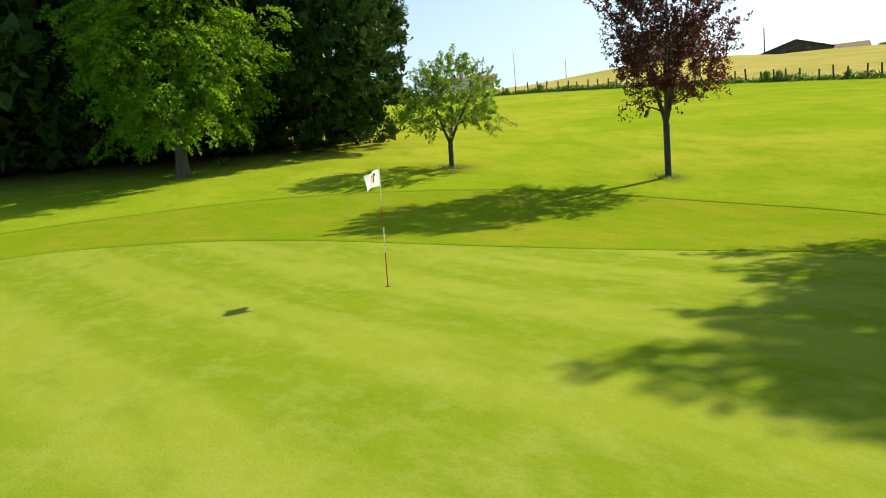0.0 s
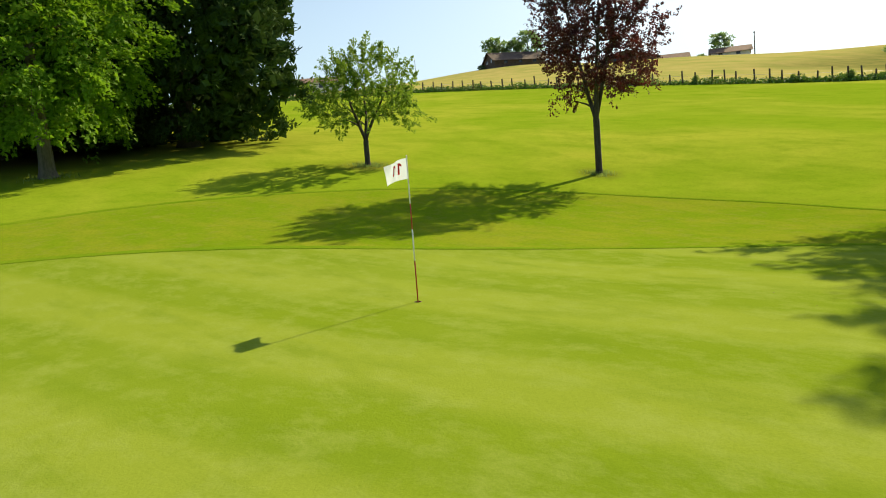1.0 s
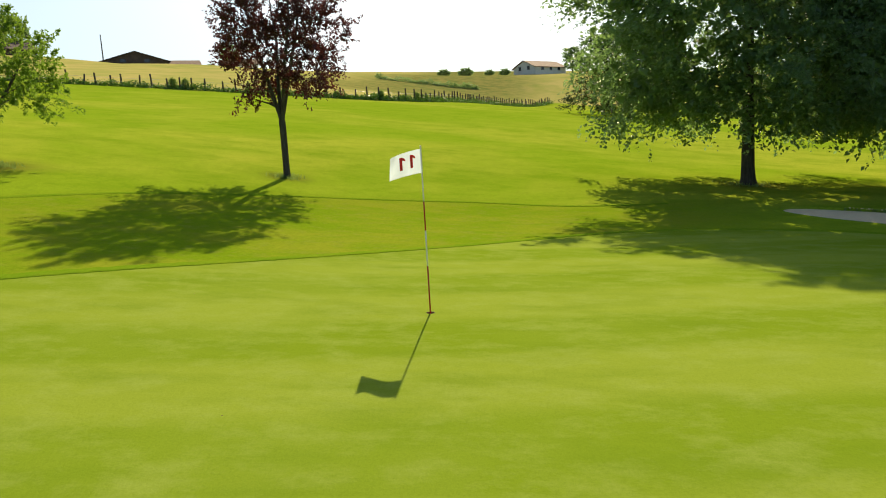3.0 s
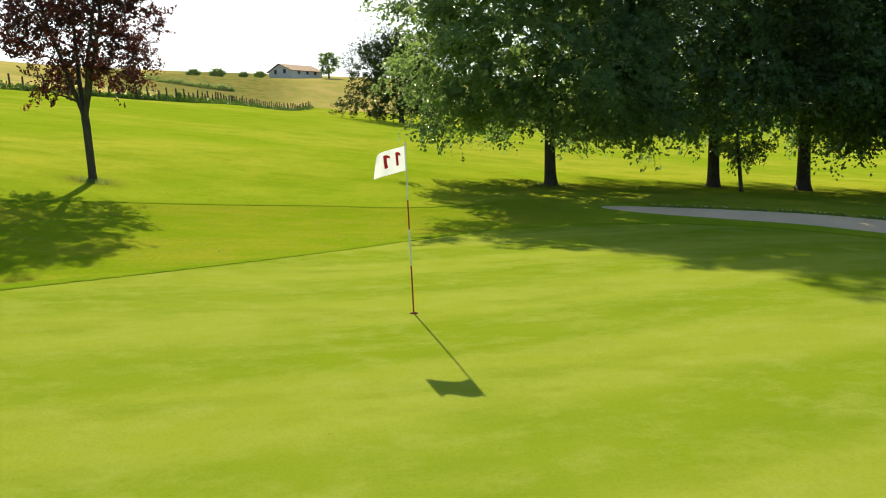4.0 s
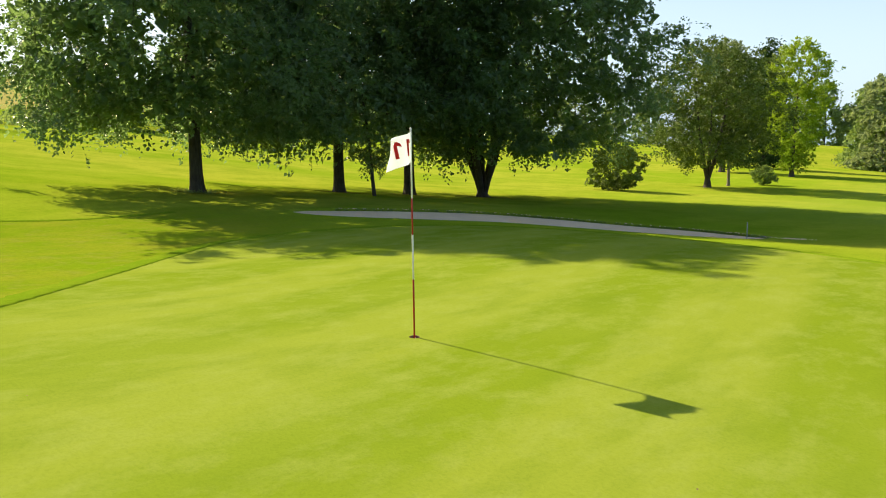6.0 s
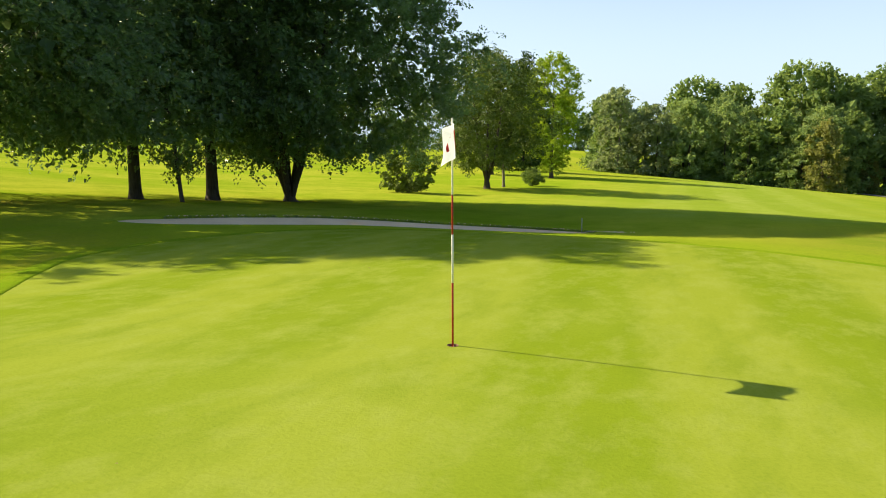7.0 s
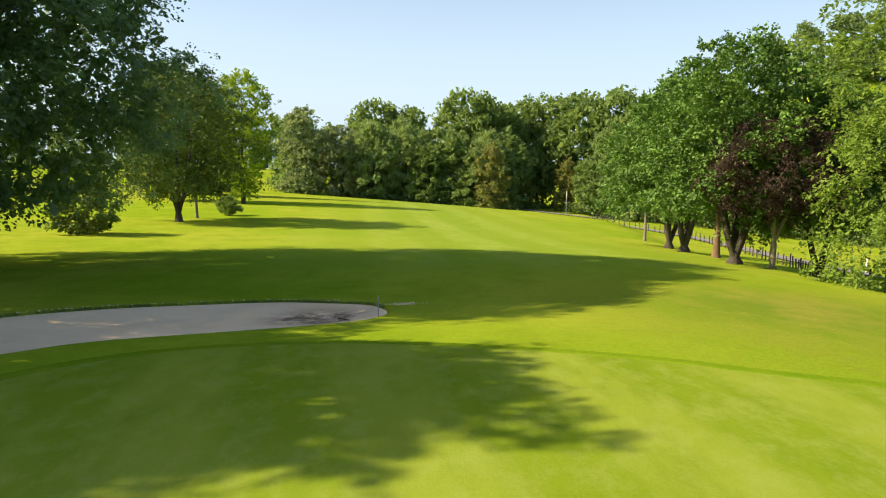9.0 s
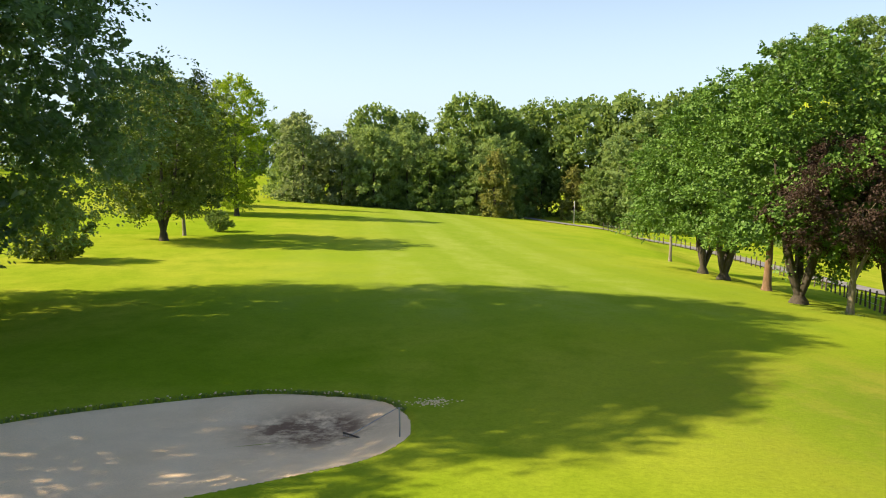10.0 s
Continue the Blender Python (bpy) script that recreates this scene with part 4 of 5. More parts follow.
lime2 = tree_mesh("poplar", MAT["bark"], MAT["lime_leaf"], seed=67, height=17.5, trunk_r=0.3, fork=2.0, shape="vase", centre=(0, 0, 9.6), rad=(4.0, 4.0, 8.2), clumps=260, clump_r=0.9, count=26000, size=0.28, gap=0.7, sprays=7, fan=0.3, lift=0.5, tilt=0.6)
plant("lime_green_tree", lime2, 30.6, -88.5, "bright lime-green tall tree at the fairway side")
grey = tree_mesh("grey_poplar", MAT["bark"], MAT["grey_leaf"], seed=69, height=18.5, trunk_r=0.4, fork=3.0, shape="oval", centre=(0, 0, 10.2), rad=(4.2, 4.2, 8.4), clumps=240, clump_r=1.0, count=22000, size=0.36, core=0.5, core_to=0.7, gap=0.8, sprays=7, fan=0.35, lift=0.3)
plant("grey_green_tree", grey, 41.5, -92.0, "tall grey-green poplar behind a round tree")
spruce = tree_mesh("spruce", MAT["bark"], MAT["cypress_leaf"], seed=33, height=21, trunk_r=0.3, fork=1.0, shape="taper", centre=(0, 0, 11), rad=(4.2, 4.2, 10.5), clumps=110, clump_r=1.3, count=9000, size=0.6, wide=0.4, core=0.7, core_to=0.9)
plant("spruce_tree", spruce, 42.0, -112.0, "dark pointed conifer behind the fairway trees")


def shrub(name, seed, w, h, leaf, count, size):
    return tree_mesh(name, MAT["bark"], leaf, seed=seed, height=h * 0.9, trunk_r=0.06, fork=0.1, shape="oval", centre=(0, 0, h * 0.5), rad=(w / 2 * 0.85, w / 2 * 0.85, h * 0.46), clumps=110, clump_r=h * 0.12, count=count, size=size, stems=3, spread=0.3, core=0.5, core_to=0.6, sprays=6, fan=0.3, lift=0.35, droop=0.1, tilt=0.6)


b1 = shrub("bush", 71, 5.2, 3.7, MAT["mid_leaf"], 11000, 0.20)
plant("round_bush", b1, 30.3, -38.2, "round green bush alone on the grass", "bush", trunk="stem")
b2 = shrub("bush_b", 73, 3.0, 2.1, MAT["hedge_leaf"], 4500, 0.17)
plant("small_bush", b2, 27.1, -65.8, "small light green bush near the round tree", "bush", trunk="stem")
pine = tree_mesh("pine", MAT["bark"], MAT["pine_leaf"], seed=77, height=11, trunk_r=0.3, fork=1.2, shape="dome", centre=(0, 0, 5.6), rad=(6.3, 6.3, 5.0), clumps=180, clump_r=1.25, count=26000, size=0.36, wide=0.3, stems=5, spread=0.2, core=0.5, core_to=0.8, skirt=(1.2, 0.6, 0.3), sprays=9, fan=0.3, lift=0.5, split=0.8)
plant("pine_tree", pine, 89.0, -0.4, "dark broad pine on the far slope")

# ---------------------------------------------------------------- woods in the distance
def wood_mesh(seed, h, w, leaf, shape="dome", clumps=110, count=3200, size=0.5, top=0.0):
    """A far tree leafed down to the ground: billowing clumps round a short bole."""
    return tree_mesh("woodland", MAT["bark"], MAT[leaf], seed=seed, height=h * 0.8, trunk_r=0.3, fork=1.0, shape=shape, centre=(0, 0, h * 0.5), rad=(w * 0.84, w * 0.84, h * 0.47), clumps=clumps, clump_r=w * 0.17,
                     count=count, size=size, wide=0.75, core=0.9, core_to=1.2, tilt=0.55, gap=w * 0.15, sprays=6, fan=0.55, lift=0.15, upness=0.55, droop=0.12, flat=0.8, limb_step=8, skirt=(top, 0.0, 0.0) if top else None)


W_MESH = [wood_mesh(200, 17, 6.0, "grey_leaf"), wood_mesh(201, 16, 6.4, "wood_leaf", "bell"), wood_mesh(202, 17, 6.2, "hedge_leaf"), wood_mesh(203, 15, 6.0, "hedge_leaf", "bell"), wood_mesh(204, 18, 6.2, "wood_leaf"),
          wood_mesh(205, 14, 4.6, "straw_leaf", "bell"), wood_mesh(206, 19, 7.6, "hedge_leaf", "oval", 140, 4200, 0.56, 3.0)]
OPEN_OAK = 6
r = np.random.default_rng(5)


def wood_tree(kind, x, y, scale, label="round-crowned tree in a dense far wood", group="far wood", sink=0.4):
    plant("woodland_tree", W_MESH[kind], x, y, label, "tree", group, r.uniform(0, 360), scale, sink=sink)


def wood_row(line, gap, shift, lo, hi, kinds=(0, 1, 2, 3, 4)):
    run = np.concatenate([[0], np.cumsum(np.linalg.norm(np.diff(line, axis=0), axis=1))])
    d = np.gradient(line, axis=0)
    d /= np.linalg.norm(d, axis=1, keepdims=True)
    for q in np.arange(gap / 2, run[-1], gap):
        i = int(np.searchsorted(run, q + r.uniform(-0.25, 0.25) * gap)) % len(line)
        p = line[i] + np.array([d[i, 1], -d[i, 0]]) * -1.0 * (shift + r.uniform(-2, 2))
        wood_tree(kinds[int(r.integers(0, len(kinds)))], p[0], p[1], r.uniform(lo, hi))


WOODS_EAST = spline([(125, -20), (140, -75), (128, -140), (100, -190), (80, -214)], 200)
WOODS = spline([(33, -141), (20, -144), (8, -145), (-4, -143), (-12, -140)], 200)
WOODS_WEST = spline([(-31, -141), (-44, -132), (-58, -112), (-72, -92), (-84, -70)], 200)
wood_row(WOODS_EAST, 16.0, 0.0, 0.85, 1.1)
wood_row(WOODS_WEST, 7.5, 0.0, 0.95, 1.25, (1, 2, 4, 5))
wood_row(WOODS, 6.5, 6.0, 0.9, 1.02, (1, 2, 4))
wood_row(WOODS, 10.0, 14.0, 1.1, 1.2, (1, 3, 4))
wood_row(WOODS_WEST, 12.0, 13.0, 1.35, 1.6, (1, 3, 4))
# the wood's front trees, one beside the other, then the tall oaks that rise behind them
for kind, x, y, scale in ((0, 29.5, -141.0, 1.10), (0, 21.5, -142.0, 0.92), (1, 15.0, -143.5, 1.08), (4, 8.0, -145.0, 0.95), (2, 3.5, -142.5, 0.78), (3, -2.0, -145.0, 1.12), (1, -6.5, -141.5, 0.80), (5, -10.0, -138.0, 1.02),
                          (3, -12.5, -146.0, 0.98), (2, -12.5, -153.0, 0.95), (3, -24.0, -163.0, 1.0), (5, -29.0, -150.0, 0.9), (2, -30.5, -139.0, 0.72), (5, -19.5, -153.0, 0.60), (2, -16.5, -156.0, 0.80)):
    wood_tree(kind, x, y, scale)
for kind, x, y, scale in ((OPEN_OAK, 15.5, -167.0, 1.26), (OPEN_OAK, 8.0, -170.0, 1.22), (OPEN_OAK, -7.0, -166.0, 1.50), (OPEN_OAK, -13.5, -168.0, 1.38), (OPEN_OAK, -20.5, -174.0, 1.42), (OPEN_OAK, -28.0, -176.0, 1.55), (OPEN_OAK, -36.0, -165.0, 1.52), (OPEN_OAK, -44.0, -160.0, 1.55), (OPEN_OAK, -52.0, -150.0, 1.5),
                          (1, 43.0, -222.0, 1.22), (1, 51.0, -226.0, 1.25), (1, 60.0, -222.0, 1.3), (4, 68.0, -218.0, 1.2)):
    wood_tree(kind, x, y, scale, "tall spreading oak rising out of the far wood")
for x, y, scale in ((-112, -186, 1.0), (-118, -191, 1.1), (-124, -184, 1.0), (-130, -190, 1.0), (-108, -195, 1.0), (-117, -178, 1.05), (-136, -184, 1.0)):
    wood_tree(2, x, y, scale, "tree on a wooded hill beyond the lane", "hill wood", 0.5)
r = np.random.default_rng(6)
for i in range(14):                       # wooded hill beyond the lane
    a, d = r.uniform(0, 6.28), 42 * math.sqrt(r.uniform(0, 1))
    wood_tree(i % 5, -118 + d * math.cos(a), -188 + d * math.sin(a), r.uniform(0.8, 1.1), "tree on a wooded hill beyond the lane", "hill wood", 0.5)

# ---------------------------------------------------------------- flagstick
fz = z_at(FX, FY) + 0.010
stick = thing("flagstick", (FX, FY, fz), "red and white banded flagstick standing in the hole", "flagstick")
stick.matrix_basis = pose(FX, FY, fz, 0, 0.4, 0)
for lo, hi, c in ((-0.16, 0.61, "red"), (0.61, 1.07, "white"), (1.07, 1.44, "red"), (1.44, 2.125, "white")):
    v, q = tube(np.array([[0, 0, lo], [0, 0, lo + 0.002], [0, 0, hi - 0.002], [0, 0, hi]]), np.array([0.0085, 0.0098, 0.0098, 0.0085]) * (1.0 if lo < 1 else 0.9), 12)
    part("stick_band", mesh_of("stick_band", v, q, MAT[c]), stick, c + " painted band")
v, q = tube(np.array([[0, 0, 2.12], [0, 0, 2.13], [0, 0, 2.14], [0, 0, 2.143]]), np.array([0.010, 0.011, 0.008, 0.001]), 12)
part("stick_cap", mesh_of("stick_cap", v, q, MAT["cup"]), stick)
FLAG_W, FLAG_H = 0.42, 0.30


def flag_bend(u, v):
    """A waving cloth: u along the fly, v up from the foot of the hoist; metres."""
    k = u / FLAG_W
    side = 0.10 * k * np.sin(5.0 * k + 1.1 * v / FLAG_H) + 0.03 * k * k * np.sin(9 * k - 2 * v)
    sag = -0.085 * k ** 1.6 - 0.02 * k * (v / FLAG_H)
    return u * (0.965 - 0.03 * (v / FLAG_H) * k), side, v + sag


uu, vv = np.meshgrid(np.linspace(0, FLAG_W, 40), np.linspace(0, FLAG_H, 28), indexing="ij")
fu, fs, fv = flag_bend(uu.ravel(), vv.ravel())
ids = np.arange(40 * 28).reshape(40, 28)
fq = np.stack([ids[:-1, :-1], ids[1:, :-1], ids[1:, 1:], ids[:-1, 1:]], -1).reshape(-1, 4)
cloth = mesh_of("flag", np.stack([fu, fs, fv], -1), fq, MAT["cloth"])
for key, col in (("cloth", (0.70, 0.79, 0.92, 1)), ("print_red", (0.70, 0.05, 0.04, 1))):   # thin cloth that lets light through
    n_, l_ = MAT[key].node_tree.nodes, MAT[key].node_tree.links
    tr_ = n_.new("ShaderNodeBsdfTranslucent")
    tr_.inputs["Color"].default_value = col
    mx_ = n_.new("ShaderNodeMixShader")
    mx_.inputs[0].default_value = 0.45
    l_.new(n_["Principled BSDF"].outputs[0], mx_.inputs[1])
    l_.new(tr_.outputs[0], mx_.inputs[2])
    l_.new(mx_.outputs[0], n_["Material Output"].inputs["Surface"])
flag = part("flag", cloth, stick, "white cloth flag with a red number eleven", pose(0, 0, 1.80, 0, 0, 110))
bmn = bmesh.new()                          # a figure one: stem and slanting stroke, cut fine so that it follows the cloth
for outline in (((0.034, 0.0), (0.068, 0.0), (0.068, 0.165), (0.034, 0.165)), ((-0.004, 0.108), (0.034, 0.128), (0.034, 0.165), (0.002, 0.140))):
    a, b_, c_, d_ = (np.array(p) for p in outline)
    grid = [[bmn.verts.new((*((a * (1 - u) + b_ * u) * (1 - w) + (d_ * (1 - u) + c_ * u) * w), 0)) for u in np.linspace(0, 1, 4)] for w in np.linspace(0, 1, 9)]
    for lo, hi in zip(grid[:-1], grid[1:]):
        for k in range(3):
            bmn.faces.new((lo[k], lo[k + 1], hi[k + 1], hi[k]))
for place in (0.085, 0.215):
    for side in (1, -1):
        b2_ = bmn.copy()
        for v in b2_.verts:
            # the print shows through, so the back reads mirrored
            a, s_, h = flag_bend(np.array([place + v.co.x]), np.array([0.085 + v.co.y]))
            v.co = (a[0], s_[0] + 0.003 * side, h[0])
        part("printed_digit", bm_mesh("printed_digit", b2_, MAT["print_red"]), flag, "red printed figure one")
bmn.free()

# hole with a white cup
a = np.linspace(0, 2 * math.pi, 28, endpoint=False)
rows = [(0.053, -0.025), (0.0525, -0.03), (0.052, -0.16), (0.0, -0.16)]
V = np.concatenate([np.stack([rr * np.cos(a), rr * np.sin(a), np.full(28, h)], -1) for rr, h in rows])
i = np.arange(28)
Q = np.concatenate([np.stack([k * 28 + i, k * 28 + (i + 1) % 28, (k + 1) * 28 + (i + 1) % 28, (k + 1) * 28 + i], -1) for k in range(len(rows) - 1)])
hole = thing("hole", (FX, FY, fz), "golf hole with a white cup sunk below its soil edge", "hole")
part("cup", mesh_of("cup", V, Q, MAT["cup"]), hole, "white plastic cup")
rim_v = np.concatenate([np.stack([rr * np.cos(a), rr * np.sin(a), np.full(28, h)], -1) for rr, h in ((0.0565, -0.004), (0.0555, 0.003), (0.0535, 0.001), (0.0535, -0.026))])
rim_q = np.concatenate([np.stack([k * 28 + i, k * 28 + (i + 1) % 28, (k + 1) * 28 + (i + 1) % 28, (k + 1) * 28 + i], -1) for k in range(3)])
part("soil_edge", mesh_of("soil_edge", rim_v, rim_q, MAT["red_bark"]), hole, "brown soil edge")

# ---------------------------------------------------------------- field fence and hedge bank
post_mesh = []
for h in (1.4, 1.6, 1.2):
    p = np.array([[0, 0, -0.3], [0.01, 0, h * 0.5], [0.015, 0.01, h - 0.05], [0.015, 0.01, h]])
    v, q = tube(p, np.array([0.11, 0.10, 0.095, 0.06]), 8)
    post_mesh.append(mesh_of("fence_post", v, q, MAT["post"], False))


def fence(name, line, gap, label, wires, group="", thick=1.0):
    run = np.concatenate([[0], np.cumsum(np.linalg.norm(np.diff(line, axis=0), axis=1))])
    x0, y0 = line[0]
    f = thing(name, (x0, y0, z_at(x0, y0)), label, "fence", group)
    base = f.matrix_basis.inverted()
    rr = np.random.default_rng(len(line))
    pts = []
    for q in np.arange(0, run[-1], gap):
        q = q + rr.uniform(-0.2, 0.2) * gap
        x, y = np.interp(q, run, line[:, 0]), np.interp(q, run, line[:, 1])
        z = z_at(x, y)
        pts.append((x, y, z))
        part("post", post_mesh[int(rr.integers(0, 3))], f, "", base @ pose(x, y, z, rr.uniform(-4, 4), rr.uniform(-4, 4), rr.uniform(0, 360)) @ Matrix.Diagonal((thick, thick, 0.45 + 0.55 * thick, 1)))
    pts = np.array(pts)
    for h in wires:
        w = pts + np.array([0, 0, h]) - np.array([x0, y0, z_at(x0, y0)])
        v, q = tube(w, np.full(len(w), 0.012), 4)
        part("wire", mesh_of("wire", v, q, MAT["metal"]), f, "thin wire")
    return f


fence("field_fence", FENCE, 1.55, "old wooden post and wire fence along the hay field", (0.5, 0.95))
LANE_LINE = spline([(-24.5, -109), (-28.8, -98), (-31.0, -86), (-31.4, -76), (-30.3, -64), (-27.3, -49), (-23.6, -40), (-19.5, -30), (-17.3, -22), (-16.4, -15), (-17, -2)], 160)
fence("lane_fence", LANE_LINE, 1.4, "dark wooden post and wire fence beside the lane", (0.4, 0.8), thick=0.6)


def foliage_strip(name, line, width, height, count, size, mat, label, lift=0.0):
    rr = np.random.default_rng(count)
    t = rr.uniform(0, len(line) - 1.001, count)
    i = t.astype(int)
    p = line[i] + (line[i + 1] - line[i]) * (t - i)[:, None]
    lump = 0.55 + 0.45 * np.sin(t * 0.9) * np.sin(t * 0.37 + 1) + rr.uniform(-0.2, 0.3, count)
    p = p + rr.normal(0, width * 0.5, (count, 2))
    z = land(p[:, 0], p[:, 1]) + lift + rr.uniform(0, 1, count) * height * np.clip(lump, 0.2, 1.4)
    v, q = leaves(rr, np.column_stack([p, z]), np.array([0, 0, 0.5]), size, 0.6, 0.8)
    return tagged(part(name, mesh_of(name, v, q, mat, False)), label, "hedge", kind="stuff")


foliage_strip("hedge_bank", FENCE, 0.9, 0.75, 24000, 0.28, MAT["syc_leaf"], "low green bank of weeds along the field fence")
small = [shrub("fence_bush", 300 + i, 1.2, 1.7, MAT["hedge_leaf"], 900, 0.20) for i in range(2)]
rr = np.random.default_rng(9)
for k in (53, 62, 116, 118, 128, 144, 158, 175):
    x, y = FENCE[k]
    plant("fence_bush", small[k % 2], x, y, "small dark bush grown round a fence post", "bush", "bushes on the fence", rr.uniform(0, 360), rr.uniform(0.5, 0.75), "stem")

for line_ in (WOODS, WOODS_WEST, WOODS_EAST):
    foliage_strip("undergrowth", line_, 3.5, 3.4, 9000, 0.6, MAT["wood_leaf"], "dark green undergrowth along the far wood's edge")

# ---------------------------------------------------------------- houses on the skyline
def house(name, x, y, rz, w, d, wall_h, roof_h, wall, roof, label, wins, sink=0.4, lift=0.0, eave=0.6, chimney=None):
    h = thing(name, (x, y, z_at(x, y) + lift), label, "house", "houses on the skyline", rz=rz)
    bm = bmesh.new()
    vs = [bm.verts.new(p) for p in ((-w / 2, -d / 2, -sink - 1), (w / 2, -d / 2, -sink - 1), (w / 2, d / 2, -sink - 1), (-w / 2, d / 2, -sink - 1),
                                    (-w / 2, -d / 2, wall_h), (w / 2, -d / 2, wall_h), (w / 2, d / 2, wall_h), (-w / 2, d / 2, wall_h), (-w / 2, 0, wall_h + roof_h), (w / 2, 0, wall_h + roof_h))]
    for f in ((0, 1, 5, 4), (2, 3, 7, 6), (1, 2, 6, 9, 5), (3, 0, 4, 8, 7), (3, 2, 1, 0)):
        bm.faces.new([vs[i] for i in f])
    part("wall", bm_mesh("wall", bm, wall), h)
    for s in (-1, 1):
        bm = bmesh.new()
        e, t = d / 2 + eave, 0.16
        drop = roof_h * eave / (d / 2)
        pr = [(s * e, wall_h - drop + 0.02), (0, wall_h + roof_h + 0.02), (0, wall_h + roof_h + 0.02 + t), (s * e, wall_h - drop + 0.02 + t)]
        lo = [bm.verts.new((-w / 2 - eave, yy, zz)) for yy, zz in pr]
        hi = [bm.verts.new((w / 2 + eave, yy, zz)) for yy, zz in pr]
        bm.faces.new(lo)
        bm.faces.new(hi[::-1])
        for i in range(4):
            bm.faces.new((lo[i], hi[i], hi[(i + 1) % 4], lo[(i + 1) % 4]))
        bmesh.ops.recalc_face_normals(bm, faces=bm.faces[:])
        part("roof", bm_mesh("roof", bm, roof), h)
    for wx, wz, ww, wh, face in wins:
        win = new("window", bm_mesh("window", box(bmesh.new(), (wx - ww / 2, -0.05, wz), (wx + ww / 2, 0.05, wz + wh)), MAT["pane"]))
        win.parent = h
        win.matrix_basis = pose(0, -d / 2, 0) if face == 0 else pose(0, 0, 0, 0, 0, -90) @ pose(0, -w / 2, 0)
        for dz in (0, wh):
            part("frame", bm_mesh("frame", box(bmesh.new(), (wx - ww / 2 - 0.08, -0.09, wz + dz - 0.05), (wx + ww / 2 + 0.08, 0.07, wz + dz + 0.05)), MAT["post"]), win)
    if chimney:
        part("chimney", bm_mesh("chimney", box(bmesh.new(), (chimney - 0.4, -0.3, wall_h), (chimney + 0.4, 0.3, wall_h + roof_h + 0.8), 0.05), MAT["stone"]), h)
    return h


house("white_house", 164.0, 243.0, -37, 22, 12, 5.0, 2.0, MAT["render_wall"], MAT["roof"], "white rendered house with a low brown tiled roof", ((-8, 2.6, 1.4, 1.6, 0), (-3, 2.6, 1.4, 1.6, 0), (2, 2.6, 1.4, 1.6, 0), (7.5, 2.4, 2.4, 1.8, 0)), sink=3, lift=0.2, eave=1.0, chimney=-5)
house("timber_house", 222.0, 190.5, -28, 21, 12, 1.9, 3.3, MAT["brown_wall"], MAT["dark_roof"], "dark timbered farmhouse with a wide brown roof", ((-6, 0.5, 1.4, 1.1, 0), (0, 0.5, 1.4, 1.1, 0), (6, 0.5, 1.4, 1.1, 0), (-2.5, 1.2, 1.4, 1.3, 1), (2.5, 1.2, 1.4, 1.3, 1)), sink=3, lift=-0.1, eave=1.0)
house("red_barn", 249.0, 157.0, 33, 14, 22, 0.7, 3.4, MAT["brown_wall"], MAT["dark_roof"], "low dark barn with a wide gable", ((-4, 0.3, 1.8, 1.2, 1), (4, 0.3, 1.8, 1.2, 1)), sink=3, lift=-0.1, eave=0.9)
house("barn_wing", 254.5, 143.5, -57, 15, 9, 0.9, 2.1, MAT["brown_wall"], MAT["roof"], "low wing of a barn with a reddish brown tiled roof", ((-3, 0.1, 1.4, 0.7, 0), (3, 0.1, 1.4, 0.7, 0)), sink=3, lift=-0.3, eave=0.9)
house("long_farmhouse", 263.5, 123.0, -63, 13, 9, 1.6, 2.0, MAT["render_wall"], MAT["roof"], "low farmhouse with a pale brown tiled roof", ((-3.5, 0.4, 1.4, 1.0, 0), (2.5, 0.4, 1.4, 1.0, 0)), sink=3, lift=0.4, eave=0.9)
house("gabled_house", 249.0, 10.5, -43, 15, 10, 1.7, 2.2, MAT["render_wall"], MAT["roof"], "white gabled house on the far hilltop", ((-4, 0.6, 1.2, 1.1, 0), (0, 0.6, 1.2, 1.1, 0), (4, 0.6, 1.2, 1.1, 0), (-2, 0.9, 1.1, 1.2, 1), (2, 0.9, 1.1, 1.2, 1)), sink=2, lift=0.3)
far_tree = tree_mesh("far_tree", MAT["bark"], MAT["oak_leaf"], seed=401, height=7, trunk_r=0.25, fork=1.5, shape="oval", centre=(0, 0, 4.3), rad=(3.1, 3.1, 2.7), clumps=70, clump_r=0.8, count=4200, size=0.36, core=0.6, core_to=0.8, sprays=5, fan=0.5, limb_step=4)
for x, y, s, a in ((220.5, 199.5, 1.6, 0), (231.0, 190.5, 1.85, 80), (226.5, 196.0, 1.4, 50), (266.5, 128.0, 1.3, 20), (249.5, -0.5, 1.15, 0)):
    plant("farm_tree", far_tree, x, y, "round dark tree beside a farmhouse", "tree", "trees on the skyline", a, s)
sh_far = shrub("skyline_bush", 411, 4.5, 2.2, MAT["oak_leaf"], 1500, 0.4)
for x, y, s in ((246, 43, 1.1), (247, 35.6, 1.25), (240, 27, 0.8), (241, 22, 0.9), (213, 200, 0.8), (261, 133, 1.0)):
    plant("skyline_bush", sh_far, x, y, "low dark bush on the skyline", "bush", "bushes on the skyline", x, s, "stem")
foliage_strip("field_hedge", spline([(182, 52), (185, 42), (187, 33), (190, 27)], 60), 0.7, 1.5, 3000, 0.35, MAT["oak_leaf"], "dark low hedge across the hay field")


